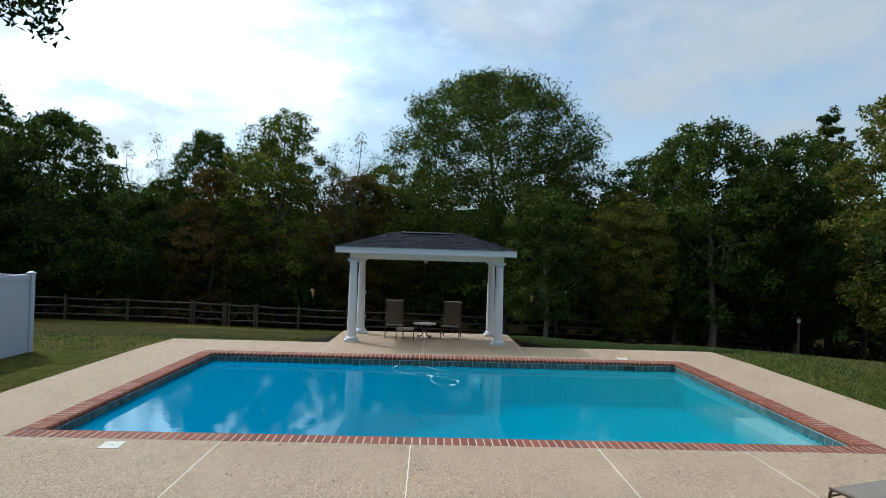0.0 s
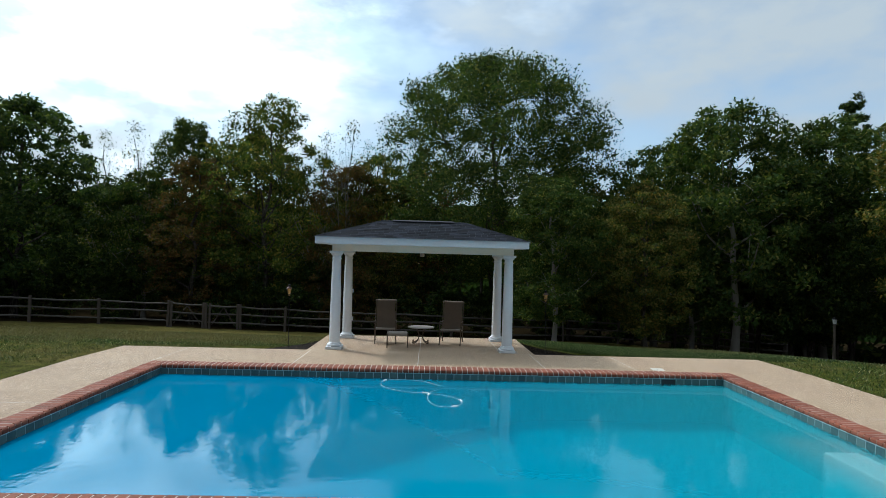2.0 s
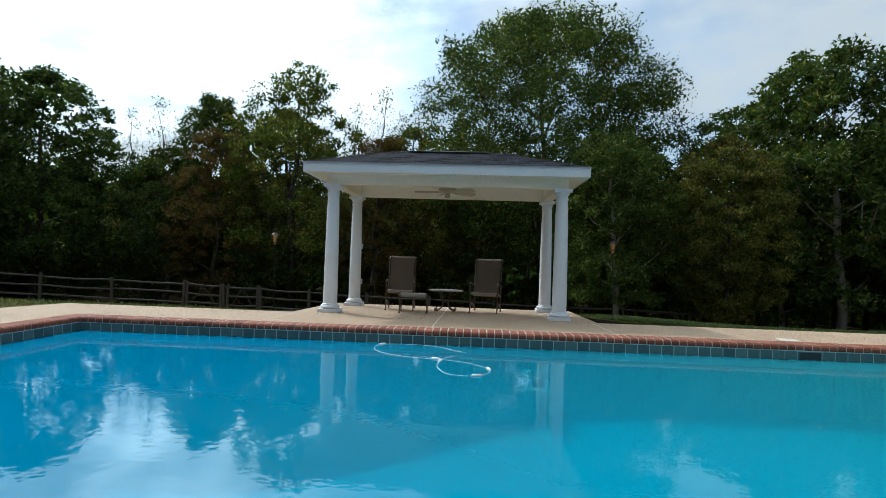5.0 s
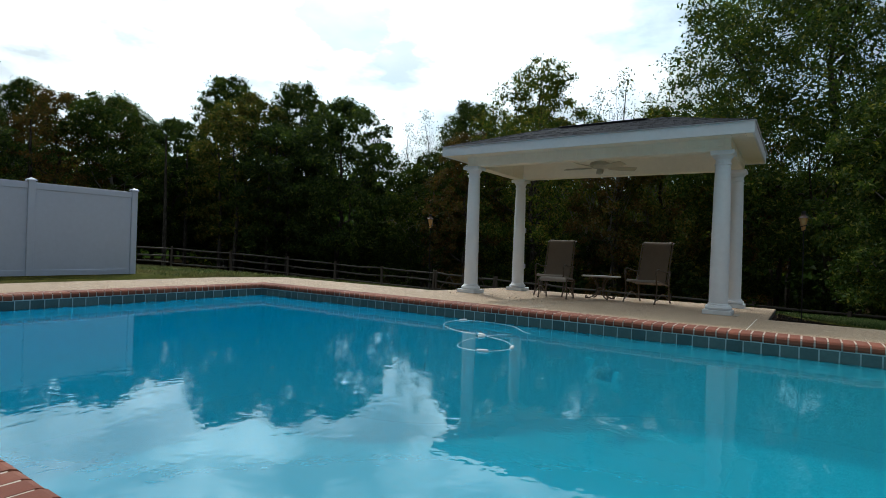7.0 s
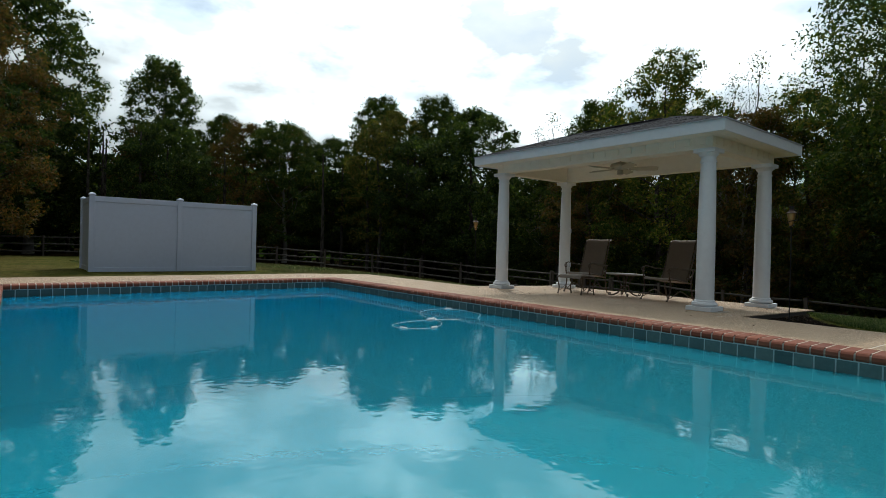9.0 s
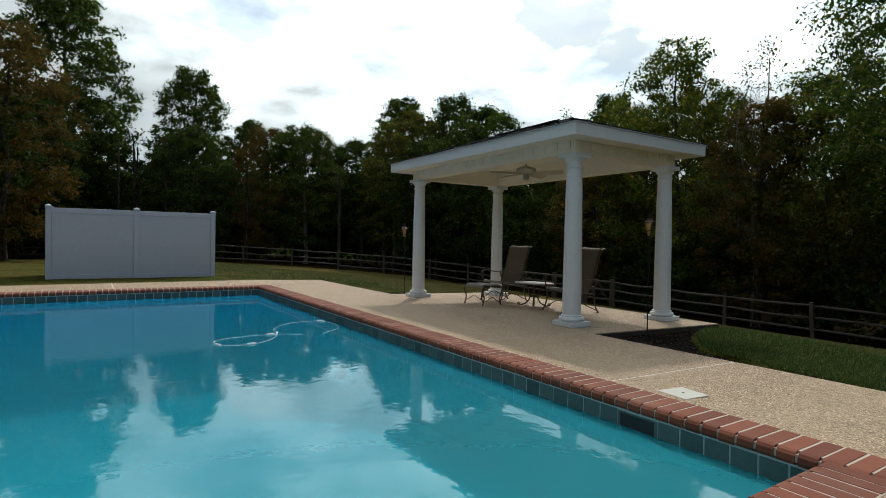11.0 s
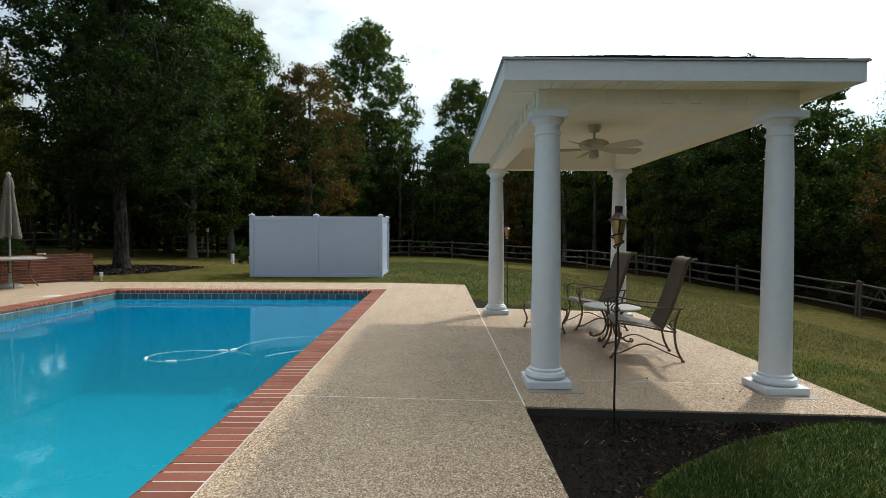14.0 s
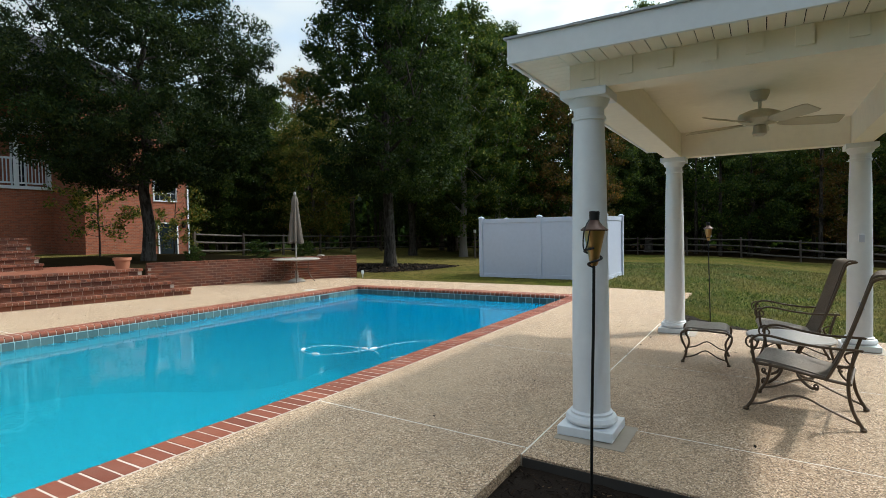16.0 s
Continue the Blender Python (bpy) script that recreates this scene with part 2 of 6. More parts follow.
def water_material():
    """Slightly cloudy water: gloss by Fresnel over a tint and haze; the deep end takes out more red and green."""
    k = Nodes("pool_water")
    sep = k.n.new("ShaderNodeSeparateXYZ")
    k.l.new(k.pos, sep.inputs[0])
    depth = k.n.new("ShaderNodeMapRange")
    depth.inputs["From Min"].default_value, depth.inputs["From Max"].default_value = 3.0, 11.5
    k.l.new(sep.outputs["X"], depth.inputs["Value"])
    tint = k.mix(depth.outputs["Result"], (0.0, 0.52, 0.84), (0.052, 0.77, 0.91))
    see = k.n.new("ShaderNodeBsdfTransparent")
    haze = k.n.new("ShaderNodeBsdfDiffuse")
    k.l.new(k.mix(depth.outputs["Result"], (0.010, 0.198, 0.362), (0.042, 0.31, 0.372)), haze.inputs["Color"])
    clear = k.n.new("ShaderNodeMixShader")
    # the water over the entry steps is shallow, and so clearer
    near_x = k.n.new("ShaderNodeMapRange")
    near_x.inputs["From Min"].default_value, near_x.inputs["From Max"].default_value = 10.7, 11.35
    k.l.new(sep.outputs["X"], near_x.inputs["Value"])
    near_y = k.n.new("ShaderNodeMapRange")
    near_y.inputs["From Min"].default_value, near_y.inputs["From Max"].default_value = -3.0, -3.6
    k.l.new(sep.outputs["Y"], near_y.inputs["Value"])
    shallow = k.math("MULTIPLY", near_x.outputs["Result"], near_y.outputs["Result"])
    murk = k.n.new("ShaderNodeMapRange")
    murk.inputs["From Min"].default_value, murk.inputs["From Max"].default_value = 2.0, 6.6
    murk.inputs["To Min"].default_value, murk.inputs["To Max"].default_value = 0.84, 0.55
    k.l.new(sep.outputs["X"], murk.inputs["Value"])
    k.l.new(k.math("SUBTRACT", murk.outputs["Result"], k.math("MULTIPLY", shallow, 0.14)), clear.inputs[0])
    k.l.new(k.mix(shallow, tint, (0.66, 0.88, 0.90)), see.inputs["Color"])
    k.l.new(see.outputs[0], clear.inputs[1])
    k.l.new(haze.outputs[0], clear.inputs[2])
    gloss = k.n.new("ShaderNodeBsdfGlossy")
    gloss.inputs["Roughness"].default_value = 0.0
    gloss.inputs["Color"].default_value = (0.86, 0.98, 1.0, 1.0)
    b = k.n.new("ShaderNodeBump")
    b.inputs["Strength"].default_value, b.inputs["Distance"].default_value = 0.45, 0.012
    h = k.math("ADD", k.math("MULTIPLY", k.noise(1.1, 1, 0.5), 0.35), k.math("MULTIPLY", k.noise(8.0, 2, 0.55), 0.23))
    k.l.new(h, b.inputs["Height"])
    k.l.new(b.outputs["Normal"], gloss.inputs["Normal"])
    fr = k.n.new("ShaderNodeFresnel")
    fr.inputs["IOR"].default_value = 1.33
    k.l.new(b.outputs["Normal"], fr.inputs["Normal"])
    sh = k.n.new("ShaderNodeMixShader")
    k.l.new(fr.outputs[0], sh.inputs[0])
    k.l.new(clear.outputs[0], sh.inputs[1])
    k.l.new(gloss.outputs[0], sh.inputs[2])
    k.l.new(sh.outputs[0], k.out.inputs["Surface"])
    return k.mat


def lawn_material():
    k = Nodes("lawn")
    c = k.ramp(k.noise(38, 4, 0.7), [(0.25, (0.015, 0.021, 0.004)), (0.5, (0.055, 0.066, 0.011)), (0.75, (0.16, 0.150, 0.036))])
    # drier away from the sprinkled edge by the pavilion
    sep = k.n.new("ShaderNodeSeparateXYZ")
    k.l.new(k.pos, sep.inputs[0])
    far = k.n.new("ShaderNodeMapRange")
    far.inputs["From Min"].default_value, far.inputs["From Max"].default_value = 4.5, 8.5
    far.inputs["To Min"].default_value, far.inputs["To Max"].default_value = -0.14, 0.07
    k.l.new(sep.outputs["Y"], far.inputs["Value"])
    west = k.n.new("ShaderNodeMapRange")
    west.inputs["From Min"].default_value, west.inputs["From Max"].default_value = 3.5, 9.5
    west.inputs["To Min"].default_value, west.inputs["To Max"].default_value = 0.0, 0.17
    k.l.new(k.math("ABSOLUTE", k.math("SUBTRACT", sep.outputs["X"], 9.5)), west.inputs["Value"])
    dry = k.ramp(k.math("ADD", k.math("ADD", k.noise(0.45, 5, 0.6), west.outputs["Result"]), far.outputs["Result"]), [(0.44, (0, 0, 0)), (0.66, (0.7, 0.7, 0.7))])
    south = k.n.new("ShaderNodeMapRange")
    south.inputs["From Min"].default_value, south.inputs["From Max"].default_value = -5.0, -8.0
    south.inputs["To Max"].default_value = 0.45
    k.l.new(sep.outputs["Y"], south.inputs["Value"])
    dry = k.math("ADD", dry, south.outputs["Result"])
    c = k.mix(dry, c, k.ramp(k.noise(60, 4, 0.7), [(0.3, (0.058, 0.048, 0.015)), (0.7, (0.18, 0.145, 0.05))]))
    patch = k.ramp(k.noise(4.5, 4, 0.7), [(0.32, (0.5, 0.52, 0.5)), (0.68, (1.35, 1.28, 1.1))])
    c = k.mix(1.0, c, patch, "MULTIPLY")
    k.bump(k.noise(70, 4, 0.7), 0.9, 0.03)
    return k.done(c, 0.95, 0, 0.03)


M_DECK = aggregate_material()
M_JOINT = simple("joint_sealant", (0.80, 0.75, 0.66), (0.66, 0.60, 0.52), 6, 0.7)
M_COPING = brick_material("coping_brick", (0.175, 0.048, 0.025), (0.30, 0.092, 0.047), (0.11, 0.034, 0.022))
M_MORTAR = simple("mortar", (0.64, 0.55, 0.46), (0.50, 0.41, 0.34), 9, 0.85, bump=0.3)
M_DARKMORTAR = simple("old_mortar", (0.50, 0.42, 0.35), (0.38, 0.31, 0.25), 9, 0.9, bump=0.3)
M_WALLBRICK = brick_material("wall_brick", (0.09, 0.030, 0.018), (0.27, 0.088, 0.042), (0.06, 0.026, 0.018), (0.28, 0.17, 0.12))
M_TILE = brick_material("waterline_tile", (0.05, 0.11, 0.12), (0.11, 0.19, 0.19), (0.02, 0.05, 0.05), (0.22, 0.27, 0.27))
M_GROUT = simple("grout", (0.42, 0.46, 0.45), (0.32, 0.36, 0.36), 12, 0.8)
M_PLASTER = simple("pool_plaster", (0.40, 0.52, 0.54), (0.34, 0.46, 0.48), 1.5, 0.7)
M_WATER = water_material()
M_LAWN = lawn_material()
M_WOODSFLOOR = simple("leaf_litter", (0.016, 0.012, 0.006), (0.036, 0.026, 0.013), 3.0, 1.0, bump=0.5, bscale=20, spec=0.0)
M_MULCH = simple("mulch", (0.011, 0.008, 0.006), (0.026, 0.018, 0.013), 30, 0.95, bump=0.8, bscale=60, spec=0.08)
M_WHITE = simple("white_paint", (0.77, 0.79, 0.81), (0.69, 0.72, 0.75), 1.6, 0.45)
M_CREAM = simple("ceiling_paint", (0.90, 0.85, 0.73), (0.85, 0.79, 0.66), 1.2, 0.55)
M_VINYL = simple("white_vinyl", (0.56, 0.60, 0.70), (0.51, 0.55, 0.66), 1.0, 0.35)
M_SHINGLE = brick_material("asphalt_shingle", (0.012, 0.0125, 0.0165), (0.036, 0.038, 0.047), (0.016, 0.016, 0.020), (0.05, 0.052, 0.06))
M_POST = simple("weathered_wood", (0.105, 0.08, 0.06), (0.055, 0.041, 0.031), 5, 0.85, bump=0.5, bscale=40, stretch=(3, 3, 0.6))
M_RAIL = simple("weathered_rail", (0.11, 0.093, 0.077), (0.05, 0.04, 0.032), 5, 0.8, bump=0.5, bscale=40, stretch=(0.6, 3, 3))
M_BARK = bark_material("bark", (0.018, 0.015, 0.012), (0.085, 0.070, 0.056), (0.15, 0.14, 0.12))
M_DARKBARK = bark_material("dark_bark", (0.018, 0.015, 0.012), (0.06, 0.052, 0.044), (0.10, 0.10, 0.085))
M_PALEBARK = simple("pale_bark", (0.26, 0.23, 0.20), (0.15, 0.13, 0.11), 4, 0.9, bump=0.6, bscale=18, stretch=(3, 3, 0.7))
M_LEAF = leaf_material("leaf_green", [(0.0, (0.0272, 0.0526, 0.0125)), (0.5, (0.0543, 0.0940, 0.0200)), (0.80, (0.0950, 0.1315, 0.0275)), (0.93, (0.1690, 0.1800, 0.0420)), (1.0, (0.3250, 0.3000, 0.0720))], 0.40)
M_LEAFDARK = leaf_material("leaf_dark", [(0.0, (0.0210, 0.0397, 0.0143)), (0.55, (0.0448, 0.0768, 0.0195)), (0.9, (0.0952, 0.1306, 0.0286)), (1.0, (0.2100, 0.2304, 0.0585))], 0.45)
M_LEAFYARD = leaf_material("leaf_zelkova", [(0.0, (0.010, 0.021, 0.007)), (0.55, (0.020, 0.038, 0.010)), (0.9, (0.042, 0.062, 0.016)), (1.0, (0.10, 0.12, 0.035))], 0.35)
M_LEAFLAWN = leaf_material("leaf_tulip", [(0.0, (0.013, 0.028, 0.008)), (0.55, (0.028, 0.052, 0.012)), (0.9, (0.055, 0.080, 0.018)), (1.0, (0.13, 0.15, 0.04))], 0.38)
M_LEAFGOLD = leaf_material("leaf_turning", [(0.0, (0.0396, 0.0670, 0.0143)), (0.45, (0.0935, 0.1210, 0.0264)), (0.8, (0.2090, 0.1890, 0.0396)), (1.0, (0.3740, 0.2376, 0.0660))], 0.42)
M_LEAFTURN = leaf_material("leaf_early_autumn", [(0.0, (0.036, 0.068, 0.016)), (0.5, (0.080, 0.118, 0.026)), (0.82, (0.165, 0.178, 0.038)), (1.0, (0.36, 0.26, 0.06))], 0.58)
M_LEAFRUST = leaf_material("leaf_rust", [(0.0, (0.05, 0.055, 0.016)), (0.45, (0.11, 0.085, 0.028)), (0.8, (0.17, 0.095, 0.032)), (1.0, (0.26, 0.13, 0.045))], 0.42)


# ---- building helpers ----
def mesh_of(bm, name, mat, smooth=False):
    me = bpy.data.meshes.new(name)
    bm.to_mesh(me)
    bm.free()
    if mat:
        me.materials.append(mat)
    if smooth:
        me.shade_smooth()
        me.set_sharp_from_angle(angle=radians(40))
    return me


def part(name, bm, material, parent=None, label="", smooth=False, at=None):
    """One mesh object; a part of parent, where there is one."""
    me = bm if isinstance(bm, bpy.types.Mesh) else mesh_of(bm, name, material, smooth)
    ob = new(name, me)
    if at is not None:
        ob.matrix_basis = at
    if parent is not None:
        ob.parent = parent
    return tagged(ob, label=label)


def thing(name, label, category, group="", kind="", at=None):
    ob = new(name)
    ob.empty_display_size = 0.1
    if at is not None:
        ob.matrix_basis = at
    return tagged(ob, label, category, group, kind)


def box(bm, lo, hi, bevel=0.0, m=None):
    made = bmesh.ops.create_cube(bm, size=1.0)["verts"]
    size = [b - a for a, b in zip(lo, hi)]
    mid = [(a + b) / 2 for a, b in zip(lo, hi)]
    for v in made:
        v.co = Vector((v.co.x * size[0] + mid[0], v.co.y * size[1] + mid[1], v.co.z * size[2] + mid[2]))
    if bevel:
        edges = list({e for v in made for e in v.link_edges})
        made = bmesh.ops.bevel(bm, geom=edges, offset=bevel, segments=2, affect="EDGES", profile=0.5)["verts"]
    if m is not None:
        bmesh.ops.transform(bm, matrix=m, verts=list({v for v in made if v.is_valid}))
    return bm


def box_bm(lo, hi, bevel=0.0, m=None):
    return box(bmesh.new(), lo, hi, bevel, m)


def lathe(bm, profile, seg=24, m=None):
    """Turns (radius, height) pairs round z."""
    rings = []
    for r, z in profile:
        rings.append([bm.verts.new((max(r, 1e-4) * math.cos(a), max(r, 1e-4) * math.sin(a), z)) for a in (2 * math.pi * i / seg for i in range(seg))])
    for a, b in zip(rings, rings[1:]):
        for i in range(seg):
            bm.faces.new((a[i], a[(i + 1) % seg], b[(i + 1) % seg], b[i]))
    bm.faces.new(list(reversed(rings[0])))
    bm.faces.new(rings[-1])
    if m is not None:
        bmesh.ops.transform(bm, matrix=m, verts=[v for r in rings for v in r])
    return bm


def tube(bm, pts, radius, seg=8, m=None):
    """A round bar along points; radius a number or one per point."""
    pts = [Vector(p) for p in pts]
    rad = radius if isinstance(radius, (list, tuple)) else [radius] * len(pts)
    rings, side = [], None
    for i, p in enumerate(pts):
        d = (pts[min(i + 1, len(pts) - 1)] - pts[max(i - 1, 0)]).normalized()
        if side is None:
            side = d.orthogonal().normalized()
        side = (side - d * side.dot(d)).normalized()
        up = d.cross(side)
        rings.append([bm.verts.new(p + rad[i] * (math.cos(a) * side + math.sin(a) * up)) for a in (2 * math.pi * j / seg for j in range(seg))])
    for a, b in zip(rings, rings[1:]):
        for i in range(seg):
            bm.faces.new((a[i], a[(i + 1) % seg], b[(i + 1) % seg], b[i]))
    bm.faces.new(list(reversed(rings[0])))
    bm.faces.new(rings[-1])
    if m is not None:
        bmesh.ops.transform(bm, matrix=m, verts=[v for r in rings for v in r])
    return bm


def spline(points, n=8):
    """Smooth points through the given ones."""
    p = [Vector(q) for q in points]
    out = []
    for i in range(len(p) - 1):
        a, b, c, d = p[max(i - 1, 0)], p[i], p[i + 1], p[min(i + 2, len(p) - 1)]
        for k in range(n):
            t = k / n
            out.append(0.5 * (2 * b + (c - a) * t + (2 * a - 5 * b + 4 * c - d) * t * t + (3 * b - a - 3 * c + d) * t ** 3))
    return out + [p[-1]]


# ---- ground ----
POOL_L, POOL_W, NORTH = 12.2, 6.1, 0.03
DECK_X0, DECK_X1, DECK_Y1 = -2.07, 14.4, 2.36
FALL = 0.0245


def deck_z(y):
    """The paving drains away from the pool on the pavilion's side."""
    return -FALL * max(0.0, y - 0.342)



BACK = [(-35.0, -14.5, 1.35), (-33.5, -11.5, 1.35), (-32.2, -8.0, 1.35), (-31.0, -4.4, 1.35), (-29.8, -0.8, 1.35), (-28.6, 2.6, 1.35), (-27.3, 5.8, 1.35), (-25.8, 8.9, 1.35), (-23.8, 11.7, 1.4), (-21.3, 14.2, 1.4), (-18.3, 16.2, 1.4), (-15.1, 17.2, 1.42), (-12.0, 18.0, 1.4),
        (-8.5, 18.35, 1.45), (-6.55, 18.68, 1.42), (-4.75, 18.95, 1.45), (-2.35, 19.3, 1.42), (0.6, 19.7, 1.4), (3.86, 20.1, 1.42), (7.2, 20.5, 1.4), (10.6, 20.7, 1.4), (14, 20.8, 1.4), (17.4, 20.9, 1.4), (20.8, 20.7, 1.4), (24.2, 20.4, 1.4), (27.6, 20, 1.4)]
WOODS = [(-36, -30), (-35.3, -14.5)] + [(x - 0.3, y + 0.4) for x, y, h in BACK if -34 < x < 12] + [(13.8, 19.5), (21.6, 15.2), (24.6, 11.4), (30, 2), (34, -12)]


def wooded(x, y):
    """Whether a spot lies beyond the lawn's edge."""
    inside = False
    ring = WOODS + [(34, -60), (-36, -60)]
    for (xa, ya), (xb, yb) in zip(ring, ring[1:] + ring[:1]):
        if (ya > y) != (yb > y) and x < xa + (xb - xa) * (y - ya) / (yb - ya):
            inside = not inside
    return not inside


def wall_line(x):
    """The garden wall's inner face, y by x."""
    pts = ((-2.58, -8.31), (-2.1, -8.75), (-1.1, -9.45), (0.3, -10.15), (1.9, -10.85), (3.0, -11.35), (9.0, -13.0))
    for (xa, ya), (xb, yb) in zip(pts, pts[1:]):
        if xa <= x <= xb:
            return ya + (yb - ya) * (x - xa) / (xb - xa)
    return -8.1


def bed_edge(y, tail=True):
    """How far the mulch bed reaches in x, by the y along the slab's side."""
    pts = ((5.1, 8.52), (4.58, 8.69), (3.83, 9.05), (3.16, 9.57), (2.90, 9.84), (2.37, 10.65))
    if tail:
        pts = pts[:-1] + ((2.78, 10.4), (2.51, 11.0), (2.37, 12.1))
    for (ya, xa), (yb, xb) in zip(pts, pts[1:]):
        if yb <= y <= ya:
            return xa + (xb - xa) * (ya - y) / (ya - yb)
    return 8.5 if y > 5.1 else 12.1 if tail else 10.65


def ground_z(x, y):
    s = 0.102 + 0.0014 * (min(max(x, -40), 26) + 16)
    d = min(max(0.0, y - 4.8), 18.2)
    w = min(1.0, max(0.0, (x - 2.6) / 4.0))
    z = -0.03 + deck_z(min(y, 5.4)) - max(s, 0.05) * (w * 1.144 * d * d / (d + 0.8) + (1 - w) * min(max(0.0, y - 2.9), 20.0))
    k = min(1.0, max(0.0, (x - 9.8) / 4.0))
    if k and y > 2.5:
        z += k * (-0.05 - 0.137 * min(y - 2.5, 20.5) - z)
    z -= 0.018 * min(max(0.0, -6.0 - x), 30.0) * (1 if y < 3 else max(0.0, 1 - (y - 3) / 12))
    z += 0.036 * min(max(0.0, (-11.6 if -2.6 < x < 14.8 else -9.0) - y), 14.0)
    z -= 0.06 * min(max(0.0, x - 16.0), 25.0)
    if -4.5 < x < 4.5 and y < -8:
        back = wall_line(x) - y
        k = min(1.0, max(0.0, (back - 0.12) / 0.12)) * min(1.0, max(0.0, (x + 2.52) / 0.1))
        z += max(0.0, 0.58 + 0.02 * min(back, 8) - z) * k
    bed = x if x > 5.6 else 11.17 - x
    if 8.3 < bed < 12.3 and 2.1 < y < 5.2:
        k = min(1.0, max(0.0, (bed_edge(y, x > 5.6) - bed) / 0.22)) * min(1.0, max(0.0, (5.1 - y) / 0.2))
        z -= 0.10 * k * k * (3 - 2 * k)
    return z + 0.05 * noise.noise((x * 0.15, y * 0.15, 0)) * min(1.0, max(abs(x - 6) - 9, abs(y + 3) - 6, 0) * 0.3)


def ground():
    def lines(lo, hi, cuts):
        v = set(cuts)
        v |= {lo - 2 ** i * 8.0 for i in range(6)} | {hi + 2 ** i * 8.0 for i in range(6)}
        n = int((hi - lo) / 0.75)
        v |= {lo + (hi - lo) * i / n for i in range(n + 1)}
        v = sorted(v)
        return [a for a, b in zip(v, v[1:] + [1e9]) if b - a > 0.02]
    xs, ys = lines(-42, 40, (-0.2, POOL_L + 0.2, -2.2, 2.6) + tuple(8.4 + 0.1 * i for i in range(39)) + tuple(0.4 + 0.1 * i for i in range(25)) + tuple(-2.62 + 0.1 * i for i in range(12)) + tuple(-1.3 + 0.3 * i for i in range(16))), lines(-32, 36, (-POOL_W - 0.2, 0.2, -10.5, -10.45) + tuple(2.2 + 0.1 * i for i in range(30)) + tuple(-11.6 + 0.15 * i for i in range(25)))
    verts = [(x, y, ground_z(x, y)) for y in ys for x in xs]
    nx, faces, kinds = len(xs), [], []
    for j in range(len(ys) - 1):
        for i in range(nx - 1):
            cx, cy = (xs[i] + xs[i + 1]) / 2, (ys[j] + ys[j + 1]) / 2
            if -0.2 < cx < POOL_L + 0.2 and -POOL_W - 0.2 < cy < 0.2:
                continue
            faces.append((j * nx + i, j * nx + i + 1, (j + 1) * nx + i + 1, (j + 1) * nx + i))
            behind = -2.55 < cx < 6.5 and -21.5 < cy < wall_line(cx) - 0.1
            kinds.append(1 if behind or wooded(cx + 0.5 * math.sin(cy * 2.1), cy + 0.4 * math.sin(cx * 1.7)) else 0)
    me = bpy.data.meshes.new("ground")
    me.from_pydata(verts, [], faces)
    me.materials.append(M_LAWN)
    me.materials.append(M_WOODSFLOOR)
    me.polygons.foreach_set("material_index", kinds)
    me.shade_smooth()
    return tagged(new("ground", me), "sloping mown lawn with dry straw-coloured patches, leaf litter under the woods", "ground", kind="structure")


ground()

# ---- pool ----
WATER_Z = -0.205


def floor_z(x):
    """Pool depth along its length: deep at the small x end."""
    k = min(1.0, max(0.0, (x - 2.5) / 6.0))
    return -2.1 + 1.05 * (k * k * (3 - 2 * k))


def pool():
    shell = bmesh.new()
    n = 24
    rows = [[], []]
    for i in range(n + 1):
        x = POOL_L * i / n
        for r, y in zip(rows, (NORTH, -POOL_W)):
            r.append((shell.verts.new((x, y, -0.06)), shell.verts.new((x, y, floor_z(x)))))
    for i in range(n):
        shell.faces.new((rows[0][i][0], rows[0][i + 1][0], rows[0][i + 1][1], rows[0][i][1]))
        shell.faces.new((rows[1][i + 1][0], rows[1][i][0], rows[1][i][1], rows[1][i + 1][1]))
        shell.faces.new((rows[0][i][1], rows[0][i + 1][1], rows[1][i + 1][1], rows[1][i][1]))
    for i in (0, n):
        shell.faces.new((rows[0][i][0], rows[0][i][1], rows[1][i][1], rows[1][i][0]))
    ob = thing("swimming_pool", "rectangular in-ground pool with pale plaster and slate tiles at the waterline", "swimming pool", kind="structure")
    part("basin", shell, M_PLASTER, ob)
    # entry steps in the shallow corner
    st = bmesh.new()
    box(st, (POOL_L - 0.55, -POOL_W + 0.01, floor_z(POOL_L) - 0.02), (POOL_L - 0.01, -3.7, -0.30), 0.03)
    box(st, (POOL_L - 1.05, -POOL_W + 0.01, floor_z(POOL_L) - 0.02), (POOL_L - 0.57, -5.1, -0.46), 0.03)
    part("entry_steps", st, simple("pale_plaster", (0.74, 0.80, 0.80), (0.66, 0.73, 0.74), 2, 0.7), ob)
    w = bmesh.new()
    bmesh.ops.create_grid(w, x_segments=2, y_segments=2, size=0.5)
    for v in w.verts:
        v.co = Vector((POOL_L / 2 + v.co.x * (POOL_L - 0.004), (NORTH - POOL_W) / 2 + v.co.y * (POOL_W + NORTH - 0.004), WATER_Z))
    water = tagged(part("water", w, M_WATER), "clear blue pool water, calm with faint ripples", "water", kind="structure")
    water.visible_shadow = False
    return ob


POOL = pool()


# ---- deck ----
def sloped(bm):
    for v in bm.verts:
        v.co.z += deck_z(v.co.y)
    return bm


def slabs(name, label, rects, z0=-0.12, z1=0.0):
    ob = thing(name, label, "pavement", kind="structure")
    for x0, y0, x1, y1 in rects:
        part("slab", sloped(box_bm((x0, y0, z0), (x1, y1, z1), 0.003)), M_DECK, ob)
    return ob


